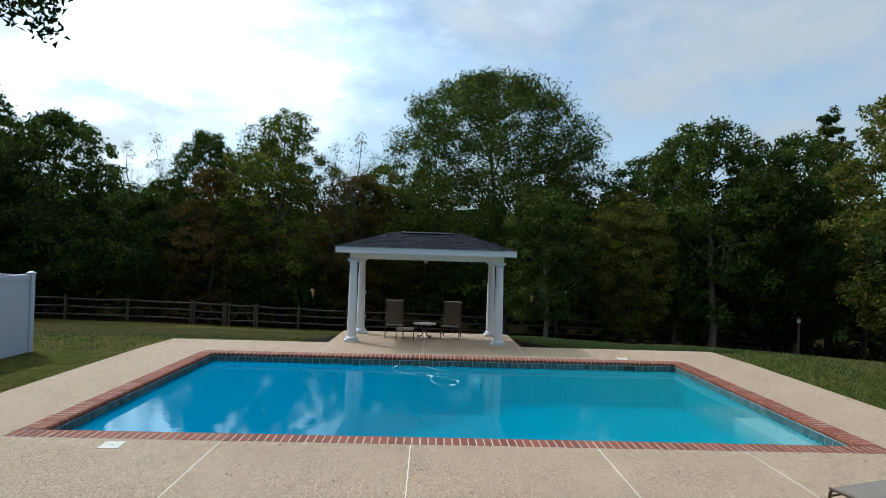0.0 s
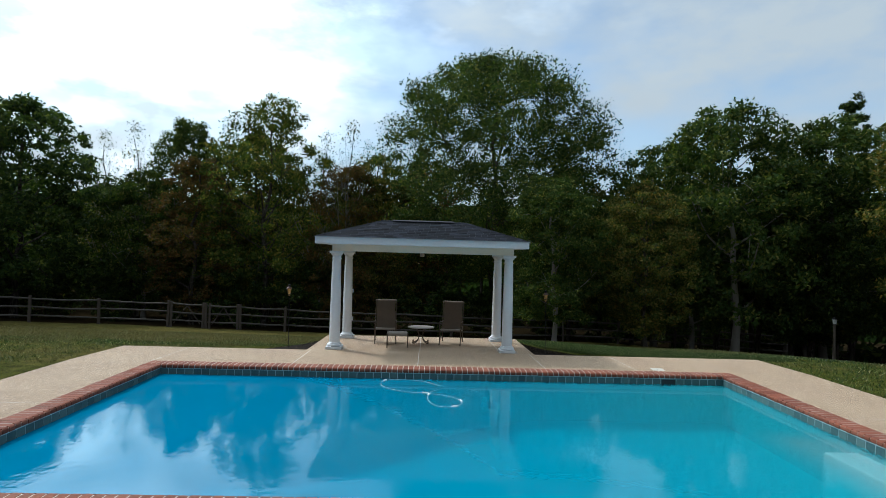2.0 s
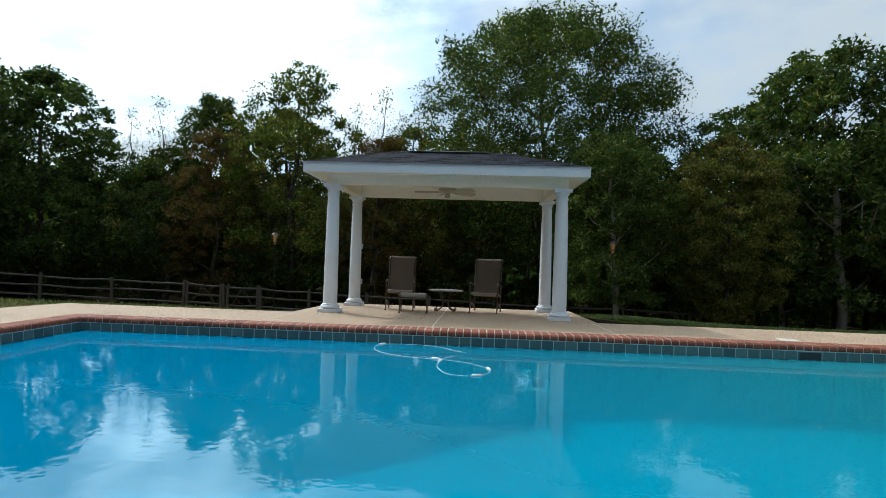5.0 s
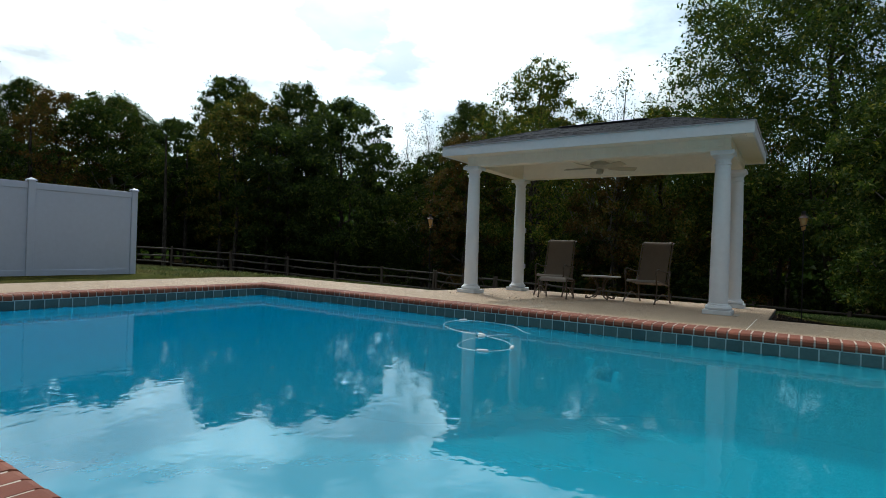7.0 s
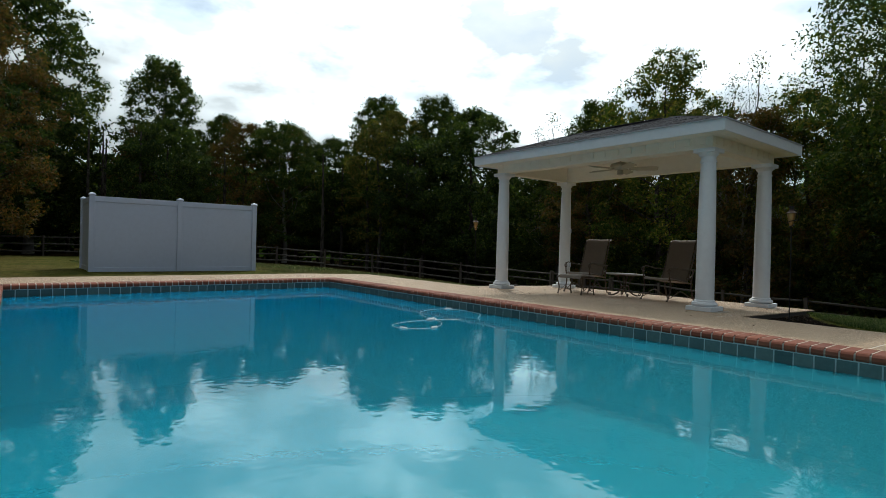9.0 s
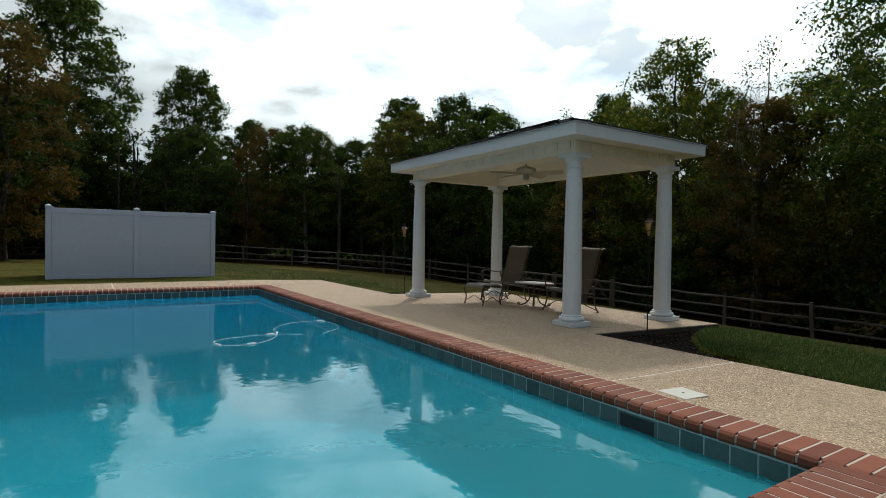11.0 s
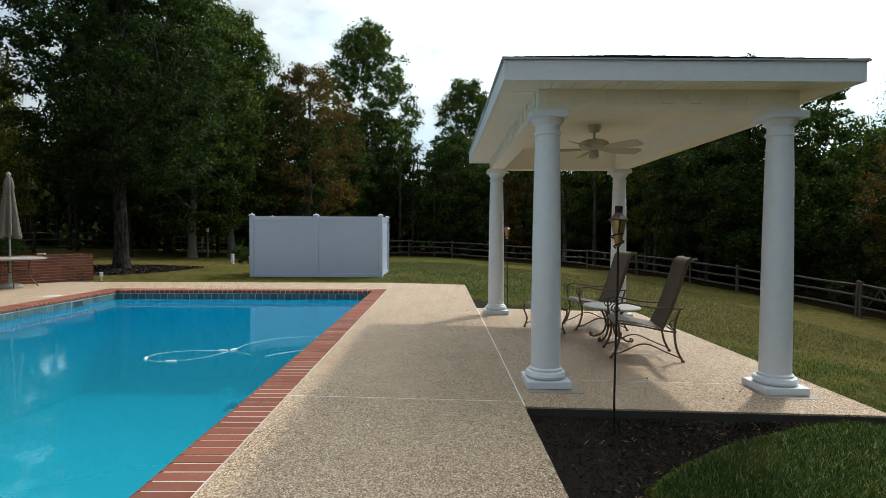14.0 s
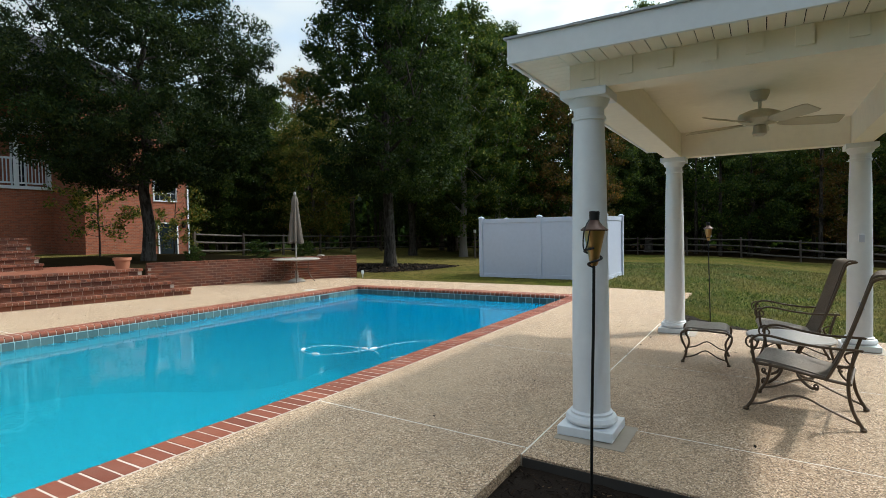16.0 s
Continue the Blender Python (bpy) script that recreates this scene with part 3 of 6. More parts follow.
CO = 0.342
J = 0.006
far_x = [DECK_X0, -0.36, 2.70, 5.48, 8.36, 10.44, POOL_L + CO, DECK_X1]
rects = [(a + J, CO + NORTH, b - J, DECK_Y1) for a, b in zip(far_x, far_x[1:])]
near_x = [DECK_X0, -0.36, 2.70, 5.38, 8.08, 10.25, POOL_L + CO, DECK_X1]
rects += [(a + J, -11.4, b - J, -POOL_W - CO) for a, b in zip(near_x, near_x[1:])]
side_y = [-POOL_W - CO, -3.0, CO + NORTH]
rects += [(DECK_X0, a + J, -CO, b - J) for a, b in zip(side_y, side_y[1:])]
rects += [(POOL_L + CO, a + J, DECK_X1, b - J) for a, b in zip(side_y, side_y[1:])]
slabs("pool_deck", "tan exposed-aggregate concrete deck round the pool", rects)
SLAB = (2.58, DECK_Y1 + 0.012, 8.50, 5.43)
slabs("pavilion_slab", "tan exposed-aggregate slab under the pavilion", [(a + J, SLAB[1], b - J, SLAB[3]) for a, b in ((SLAB[0], 5.50), (5.50, 7.62), (7.62, SLAB[2]))])
# thin dark brown strip over the slab's side, just below its top
M_SLABSIDE = simple("dark_brown_concrete", (0.055, 0.045, 0.036), (0.028, 0.023, 0.019), 6, 0.8, bump=0.3, bscale=60)
tagged(part("slab_edge", sloped(box_bm((SLAB[2] - 0.004, SLAB[1] + 0.01, -0.13), (SLAB[2] + 0.003, SLAB[3] - 0.004, -0.014))), M_SLABSIDE), "dark brown strip along the edge of the pavilion slab", "slab edge", kind="structure")
jt = bmesh.new()
box(jt, (DECK_X0 + 0.02, CO + NORTH, -0.11), (DECK_X1 - 0.02, DECK_Y1 - 0.02, -0.0015))
box(jt, (SLAB[0] + 0.02, DECK_Y1 - 0.01, -0.11), (SLAB[2] - 0.02, SLAB[3] - 0.02, -0.0015))
box(jt, (DECK_X0 + 0.02, -11.38, -0.11), (DECK_X1 - 0.02, -POOL_W - CO, -0.0015))
box(jt, (DECK_X0 + 0.02, -POOL_W - CO, -0.11), (-CO, CO + NORTH, -0.0015))
box(jt, (POOL_L + CO, -POOL_W - CO, -0.11), (DECK_X1 - 0.02, CO + NORTH, -0.0015))
tagged(part("joint_filler", sloped(jt), M_JOINT), "pale sealant strips in the deck joints", "joint", kind="structure")


# ---- pavilion ----
COL_X, COL_Y = (3.24, 7.805), (2.666, 4.868)
EAVE = (2.742, 2.20, 8.253, 5.328)
EAVE_Z0, EAVE_Z1, BEAM_Z, CEIL_Z = 2.698, 2.872, 2.52, 2.90


def pavilion():
    ob = thing("pavilion", "white open pavilion with round columns and dark shingled hip roof", "pavilion")
    for x in COL_X:
        for y in COL_Y:
            f = deck_z(y)
            c = part("column", lathe(bmesh.new(), [(0.14, 0.16 + f), (0.138, 0.6), (0.132, 1.3), (0.122, 2.0), (0.112, 2.30), (0.126, 2.305), (0.126, 2.33), (0.112, 2.335), (0.112, 2.39), (0.135, 2.41), (0.155, 2.455)], 28), M_WHITE, ob, smooth=True, at=pose(x, y, 0))
            part("abacus", box_bm((-0.17, -0.17, 2.455), (0.17, 0.17, BEAM_Z), 0.006), M_WHITE, c)
            part("plinth", box_bm((-0.205, -0.205, 0.006 + f), (0.205, 0.205, 0.075 + f), 0.006), M_WHITE, c)
            part("torus_base", lathe(bmesh.new(), [(r, z + f) for r, z in ((0.15, 0.075), (0.182, 0.085), (0.195, 0.11), (0.182, 0.138), (0.155, 0.148), (0.158, 0.165), (0.14, 0.178))], 28), M_WHITE, c, smooth=True)
    b = 0.11
    x0, x1, y0, y1 = COL_X[0], COL_X[1], COL_Y[0], COL_Y[1]
    for lo, hi in (((x0 - b, y0 - b, BEAM_Z), (x1 + b, y0 + b, CEIL_Z)), ((x0 - b, y1 - b, BEAM_Z), (x1 + b, y1 + b, CEIL_Z)),
                   ((x0 - b, y0 + b, BEAM_Z), (x0 + b, y1 - b, CEIL_Z)), ((x1 - b, y0 + b, BEAM_Z), (x1 + b, y1 - b, CEIL_Z))):
        part("beam", box_bm(lo, hi, 0.004), M_CREAM, ob)
    part("ceiling_panel", box_bm((x0 + b, y0 + b, CEIL_Z - 0.03), (x1 - b, y1 - b, CEIL_Z)), M_CREAM, ob)
    ex0, ey0, ex1, ey1 = EAVE
    for lo, hi in (((ex0, ey0, EAVE_Z0), (ex1, ey0 + 0.03, EAVE_Z1)), ((ex0, ey1 - 0.03, EAVE_Z0), (ex1, ey1, EAVE_Z1)),
                   ((ex0, ey0 + 0.03, EAVE_Z0), (ex0 + 0.03, ey1 - 0.03, EAVE_Z1)), ((ex1 - 0.03, ey0 + 0.03, EAVE_Z0), (ex1, ey1 - 0.03, EAVE_Z1))):
        part("fascia", box_bm(lo, hi, 0.003), M_WHITE, ob)
    # roof deck: a hip with a short ridge
    r = bmesh.new()
    o, half = 0.018, (ey1 - ey0) / 2 + 0.018
    ym, zr, ze = (ey0 + ey1) / 2, 3.42, EAVE_Z1 + 0.007
    low = [r.verts.new((x, y, z)) for z in (EAVE_Z1 + 0.002, ze) for x, y in ((ex0 - o, ey0 - o), (ex1 + o, ey0 - o), (ex1 + o, ey1 + o), (ex0 - o, ey1 + o))]
    ra, rb = r.verts.new((ex0 - o + half, ym, zr)), r.verts.new((ex1 + o - half, ym, zr))
    for i in range(4):
        r.faces.new((low[i], low[(i + 1) % 4], low[4 + (i + 1) % 4], low[4 + i]))
    r.faces.new((low[4], low[5], rb, ra))
    r.faces.new((low[5], low[6], rb))
    r.faces.new((low[6], low[7], ra, rb))
    r.faces.new((low[7], low[4], ra))
    roof = part("roof", r, M_SHINGLE, ob, "dark grey asphalt shingles")
    m_drip = simple("drip_edge_metal", (0.42, 0.44, 0.47), (0.34, 0.36, 0.39), 4, 0.5)
    g = o + 0.003
    for lo, hi in (((ex0 - g, ey0 - g, EAVE_Z1), (ex1 + g, ey0 - 0.001, ze + 0.006)), ((ex0 - g, ey1 + 0.001, EAVE_Z1), (ex1 + g, ey1 + g, ze + 0.006)),
                   ((ex0 - g, ey0 - 0.001, EAVE_Z1), (ex0 - 0.001, ey1 + 0.001, ze + 0.006)), ((ex1 + 0.001, ey0 - 0.001, EAVE_Z1), (ex1 + g, ey1 + 0.001, ze + 0.006))):
        part("drip_edge", box_bm(lo, hi), m_drip, roof, "grey metal drip edge")
    return ob


PAV = pavilion()


# ---- vinyl enclosure ----
def enclosure():
    ob = thing("privacy_screen", "white vinyl panel screen standing on the lawn, hiding equipment", "fence")
    xs, ys = (-4.47, -6.6), (-4.40, -2.33, -0.26)
    zt, zb = 1.93, -0.1
    post = [(xs[0], y) for y in ys] + [(xs[1], ys[2]), (xs[1], ys[0])]
    for x, y in post:
        p = part("post", box_bm((x - 0.065, y - 0.065, zb - 0.1), (x + 0.065, y + 0.065, zt), 0.006), M_VINYL, ob)
        part("post_cap", lathe(bmesh.new(), [(0.115, zt), (0.115, zt + 0.025), (0.08, zt + 0.05), (0.0, zt + 0.075)], 4, Matrix.Translation((x, y, 0)) @ pose(0, 0, 0, 0, 0, 45)), M_VINYL, p)

    def run(a, b):
        a, b = Vector((*a, 0)), Vector((*b, 0))
        d = b - a
        m = Matrix.Translation(a) @ Matrix.Rotation(math.atan2(d.y, d.x), 4, "Z")
        n = d.length
        panel = part("panel", box_bm((0.06, -0.012, zb + 0.12), (n - 0.06, 0.012, zt - 0.1), 0, m), M_VINYL, ob)
        for z in (zb + 0.04, zt - 0.16):
            part("rail", box_bm((0.06, -0.03, z), (n - 0.06, 0.03, z + 0.14), 0.006, m), M_VINYL, panel)
    run((xs[0], ys[0]), (xs[0], ys[1]))
    run((xs[0], ys[1]), (xs[0], ys[2]))
    run((xs[0], ys[2]), (xs[1], ys[2]))
    run((xs[0], ys[0]), (xs[1], ys[0]))
    return ob


enclosure()


# ---- split-rail fence ----
def fence(name, posts, label):
    ob = thing(name, label, "fence")
    rng = random.Random(len(posts))
    tops = []
    for x, y, h in posts:
        z = ground_z(x, y)
        part("post", box_bm((-0.07, -0.05, -0.3), (0.07, 0.05, h), 0.015), M_POST, ob, at=pose(x, y, z, rng.uniform(-2, 2), rng.uniform(-2, 2), rng.uniform(-15, 15)))
        tops.append((Vector((x, y, z)), h))
    for (a, ha), (b, hb) in zip(tops, tops[1:]):
        for k in (0.26, 0.58, 0.90):
            p, q = a + Vector((0, 0, ha * k + rng.uniform(-0.03, 0.03))), b + Vector((0, 0, hb * k + rng.uniform(-0.03, 0.03)))
            mid = (p + q) / 2 + Vector((0, 0, rng.uniform(-0.06, 0.02)))
            r = bmesh.new()
            tube(r, spline([p, mid, q], 3), [0.035, 0.05, 0.055, 0.05, 0.055, 0.05, 0.035], 6)
            part("rail", r, M_RAIL, ob)
    return ob


fence("back_fence", BACK, "weathered three-rail split-rail fence at the edge of the woods")
fence("side_fence", [(-5.3, -21.2, 1.35), (-8.4, -21.3, 1.3), (-11.5, -21.5, 1.3), (-14.5, -21.3, 1.3), (-17.5, -21.2, 1.3), (-21, -21.2, 1.3), (-25, -20.6, 1.3), (-29, -19.5, 1.3), (-32.5, -17.5, 1.3), (-35, -14.5, 1.35)], "weathered split-rail fence beside the house")


def fence_gate(a, b, label):
    """A braced section: a second post beside each end and two crossed slats between."""
    ob = thing("fence_gate", label, "gate", group="braced gate sections in the back fence")
    a, b = (Vector((x, y, ground_z(x, y))) for x, y in (a, b))
    d = (b - a).normalized()
    for p in (a + d * 0.17, b - d * 0.17):
        part("post", box_bm((-0.06, -0.05, -0.3), (0.06, 0.05, 1.42), 0.015), M_POST, ob, at=pose(p.x, p.y, p.z, 0, 1, math.degrees(math.atan2(d.y, d.x))))
    lo, hi = Vector((0, 0, 0.22)), Vector((0, 0, 1.22))
    for p, q in ((a + d * 0.3 + lo, (a + b) / 2 + hi), ((a + b) / 2 + hi, b - d * 0.3 + lo)):
        part("brace", tube(bmesh.new(), [p, p.lerp(q, 0.5), q], [0.028, 0.032, 0.028], 5), M_POST, ob)
    return ob


fence_gate((-8.5, 18.35), (-6.55, 18.68), "weathered timber gate section with crossed braces in the rail fence")
fence_gate((-6.55, 18.68), (-4.75, 18.95), "weathered timber gate section with crossed braces in the rail fence")


# ---- trees ----
def leaf_mesh(name, centres, spread, per, size, mat, rng, flat=0.7):
    """Many small pointed leaves scattered round clump centres."""
    c = np.repeat(np.asarray(centres), per, axis=0)
    n = len(c)
    s = np.repeat(np.asarray(spread), per)[:, None]
    d = rng.normal(size=(n, 3))
    d /= np.linalg.norm(d, axis=1)[:, None]
    p = c + d * s * rng.uniform(0.25, 1.0, (n, 1)) * np.array((1, 1, flat))
    a = rng.normal(size=(n, 3))
    a /= np.linalg.norm(a, axis=1)[:, None]
    b = np.cross(a, rng.normal(size=(n, 3)))
    b /= np.linalg.norm(b, axis=1)[:, None]
    z = size * rng.uniform(0.6, 1.35, (n, 1))
    v = np.empty((n, 3, 3))
    v[:, 0], v[:, 1], v[:, 2] = p - a * z - b * z * 0.5, p - a * z * 0.7 + b * z * 0.55, p + a * z
    me = bpy.data.meshes.new(name)
    me.vertices.add(n * 3)
    me.vertices.foreach_set("co", v.ravel())
    me.loops.add(n * 3)
    me.loops.foreach_set("vertex_index", np.arange(n * 3))
    me.polygons.add(n)
    me.polygons.foreach_set("loop_start", np.arange(n) * 3)
    me.update()
    me.validate()
    me.materials.append(mat)
    return me


def tree_parts(seed, height, width, base, leaf, clumps, per, size, bark, forks=9, shape="round", trunk_r=None, gaps=0.25, loose=1.0, limb=None):
    """Trunk with limbs and a crown of clumps on the limbs. base: height of the lowest foliage, of the whole."""
    rng = np.random.default_rng(seed)
    tr = trunk_r or 0.012 * height + 0.04
    wood = bmesh.new()
    lean = rng.uniform(-0.03, 0.03, 2) * height
    line = [Vector((lean[0] * t * t, lean[1] * t * t, height * 0.92 * t)) for t in np.linspace(0, 1, 9)]
    line = [p + Vector((*(rng.normal(size=2) * 0.012 * height * min(1, i / 3)), 0)) for i, p in enumerate(line)]
    line[0].z = -0.4
    # root flare, then a slow taper
    foot = [line[0], line[0].lerp(line[1], 0.32), line[0].lerp(line[1], 0.48)]
    tube(wood, foot + line[1:], [tr * 1.6, tr * 1.16, tr * 1.0] + [tr * (1 - 0.1 * i) for i in range(1, 9)], 12)

    def reach(u):
        if shape == "round":
            return math.sqrt(max(0.0, 1 - (2 * u - 0.95) ** 2)) * 0.96 + 0.06
        if shape == "cone":
            return (1 - u) ** 0.8 * 0.95 + 0.05
        if shape == "tall":
            return (0.55 + 0.45 * math.sin(math.pi * min(1.0, u * 1.15 + 0.1))) * (1 - u ** 5)
        if shape == "egg":
            return max(0.0, math.sin(math.pi * (u * 0.8 + 0.15))) ** 0.7
        return 1.0 - u ** 3 * 0.7

    def kept(p):
        """Hold a twig's end inside the crown."""
        top = height * (base + (1 - base) * 0.93)
        z = p.z if p.z < top else top - rng.uniform(0.0, 0.16) * height
        u = min(1.0, max(0.0, (z / height - base) / (1 - base)))
        lim, r = width / 2 * reach(u) * 0.97, math.hypot(p.x - lean[0] * u, p.y - lean[1] * u)
        k = min(1.0, lim / max(r, 1e-6))
        return Vector((p.x * k, p.y * k, z))

    tips = []
    if shape == "cone":
        for i in range(forks):
            u = (i + 0.5) / forks
            k = u * 0.85 * 8
            start = line[int(k)].lerp(line[int(k) + 1], k - int(k))
            start.z = height * (base + (1 - base) * u * 0.96)
            for j in range(5):
                ang = j * 1.257 + i * 0.8 + rng.uniform(-0.25, 0.25)
                r = width / 2 * reach(u) * rng.uniform(0.55, 1.05)
                end = start + Vector((math.cos(ang) * r, math.sin(ang) * r, r * (0.32 * u - 0.06)))
                tube(wood, [start, start.lerp(end, 0.55) - Vector((0, 0, 0.05 * r)), end], [tr * 0.22, tr * 0.15, 0.012], 4)
                tips += [tuple(start.lerp(end, q) + Vector(rng.normal(size=3) * 0.1)) for q in np.linspace(0.3, 1.0, 3 + int(r))]
        tips.append((0.0, 0.0, height * 0.99))
    for i in range(0 if shape == "cone" else forks):
        u = (i + rng.uniform(0.1, 0.9)) / forks
        h0 = height * (base * 0.9 + (0.90 - base) * u * 0.85)
        k = min(7, int(h0 / (height * 0.92) * 8))
        start = line[k].lerp(line[k + 1], h0 / (height * 0.92) * 8 - k)
        ang = i * 2.4 + rng.uniform(-0.4, 0.4)
        r = width / 2 * reach(u) * rng.uniform(0.65, 0.95)
        rise = (0.26 if shape == "tall" else 0.16 + 0.10 * u) * height * rng.uniform(0.6, 1.2) * (r / (width / 2) + 0.2)
        end = start + Vector((math.cos(ang) * r, math.sin(ang) * r, rise))
        end = kept(end)
        mid = start.lerp(end, 0.5) + Vector((0, 0, -0.12 * rise)) + Vector(rng.normal(size=3) * 0.04 * r)
        rr = tr * 0.42 * (1 - 0.55 * u)
        pts = spline([start, mid, end], 3)
        tube(wood, pts, [rr * (1 - 0.78 * j / (len(pts) - 1)) for j in range(len(pts))], 5)
        tips += [tuple(end), tuple(mid.lerp(end, 0.5))]
        for _ in range(3):
            s0 = start.lerp(end, rng.uniform(0.35, 0.85))
            e0 = s0 + Vector((*(rng.normal(size=2) * 0.14 * width), abs(rng.normal()) * 0.07 * height))
            e0 = kept(e0)
            tube(wood, [s0, s0.lerp(e0, 0.5) + Vector((0, 0, 0.04 * height * 0.3)), e0], [rr * 0.4, rr * 0.28, rr * 0.08], 4)
            tips.append(tuple(e0))
    out = []
    if limb:
        end = Vector(limb)
        tube(wood, spline([line[4], line[4].lerp(end, 0.5) + Vector((0, 0, 0.5)), end], 4), [tr * 0.3 * (1 - 0.09 * j) for j in range(9)], 6)
        out = [tuple(end.lerp(line[4], q) + Vector(rng.normal(size=3) * 0.16)) for q in np.linspace(0, 0.2, 26)]
    # clumps fill the crown's outer part unevenly
    cen = []
    while shape != "cone" and len(cen) < clumps:
        u = rng.uniform(0, 1)
        a = rng.uniform(0, 2 * math.pi)
        q = math.sqrt(rng.uniform(0.10, 1.0))
        r = width / 2 * reach(u) * q
        z = height * (base + (1 - base) * u * 0.97)
        p = (math.cos(a) * r + lean[0] * u, math.sin(a) * r + lean[1] * u, z)
        if noise.noise((p[0] * 0.55 + seed * 7.1, p[1] * 0.55, p[2] * 0.55)) < -0.5 + gaps * 2:
            if rng.uniform() < 0.80:
                continue
        cen.append(p)
    nt = len(tips) if shape == "cone" else min(len(tips), clumps // 3)
    cen[:nt] = tips[:nt]
    fine = leaf_mesh("overhanging_leaves", out, np.full(len(out), 0.16), 60, 0.03, leaf, rng) if out else None
    spread = np.full(len(cen), (0.052 * width + 0.16) * loose) * rng.uniform(0.6, 1.4, len(cen))
    crown = leaf_mesh("crown", cen, spread, per, size, leaf, rng) if per else None
    return mesh_of(wood, "trunk", bark, True), crown, fine


def tree(name, label, at, **kw):
    ob = thing(name, label, "tree", at=at)
    wood, crown, fine = tree_parts(**kw)
    part("trunk", wood, None, ob)
    if crown:
        part("crown", crown, None, ob)
    if fine:
        part("overhanging_leaves", fine, None, ob)
    return ob


KINDS = {
    "oak": ("large broad oak with a spreading green crown thinning to gold", dict(seed=3, height=18, width=15.2, base=0.22, leaf=M_LEAF, clumps=980, per=148, size=0.088, bark=M_BARK, forks=16, gaps=0.04)),
    "dark": ("dense round-headed dark green tree", dict(seed=5, height=12, width=8.5, base=0.10, leaf=M_LEAFDARK, clumps=470, per=100, size=0.106, bark=M_BARK, forks=11, gaps=0.0)),
    "gold": ("green tree turning yellow and gold at the edges", dict(seed=8, height=14, width=8.5, base=0.08, leaf=M_LEAFGOLD, clumps=460, per=98, size=0.103, bark=M_BARK, forks=12, gaps=0.0)),
    "turning": ("airy many-branched green tree with gold lower leaves", dict(seed=9, height=14, width=8.3, base=0.10, leaf=M_LEAFTURN, clumps=330, per=104, size=0.086, bark=M_BARK, forks=22, shape="egg", gaps=0.14, trunk_r=0.17)),
    "maple": ("leafy green maple with a pale bare trunk", dict(seed=12, height=11, width=7.4, base=0.14, leaf=M_LEAF, clumps=360, per=102, size=0.092, bark=M_PALEBARK, forks=12, shape="egg", gaps=0.0)),
    "tall": ("tall slender tree with an open green crown", dict(seed=17, height=16, width=7.4, base=0.10, leaf=M_LEAF, clumps=600, per=76, size=0.102, bark=M_PALEBARK, forks=14, shape="egg", gaps=0.0)),
    "rust": ("autumn tree with rust-brown leaves", dict(seed=21, height=13, width=7.6, base=0.10, leaf=M_LEAFRUST, clumps=280, per=88, size=0.091, bark=M_BARK, forks=12, shape="egg", gaps=0.05)),
    "thin": ("thin half-bare tree with a few turning leaves", dict(seed=25, height=14, width=5.0, base=0.25, leaf=M_LEAFGOLD, clumps=120, per=22, size=0.075, bark=M_PALEBARK, forks=34, shape="tall", gaps=0.0, loose=1.7, trunk_r=0.11)),
    "yard": ("spreading dark green shade tree beside the terrace", dict(seed=41, height=11.5, width=9.9, base=0.25, leaf=M_LEAFYARD, clumps=900, per=215, size=0.06, bark=M_DARKBARK, forks=16, gaps=0.0, loose=0.8, trunk_r=0.24, limb=(2.20, 4.89, 3.93))),
    "lawn": ("tall dense green tree in a mulch ring on the lawn", dict(seed=44, height=16, width=7.3, base=0.20, leaf=M_LEAFLAWN, clumps=760, per=150, size=0.072, bark=M_DARKBARK, forks=18, shape="tall", gaps=0.0, loose=0.9, trunk_r=0.25)),
    "sapling": ("small leafy sapling growing by the house", dict(seed=47, height=4.5, width=3.2, base=0.15, leaf=M_LEAFGOLD, clumps=60, per=40, size=0.07, bark=M_BARK, forks=9, gaps=0.1, trunk_r=0.04)),
    "pine": ("tall pine with tiers of dark needles", dict(seed=29, height=14, width=7.0, base=0.12, leaf=M_LEAFDARK, clumps=0, per=70, size=0.085, bark=M_BARK, forks=17, shape="cone", loose=0.62)),
    "shrub": ("low tangled shrub at the edge of the woods", dict(seed=33, height=4.2, width=5.0, base=0.0, leaf=M_LEAFDARK, clumps=110, per=78, size=0.092, bark=M_BARK, forks=7, gaps=0.0, trunk_r=0.05)),
}
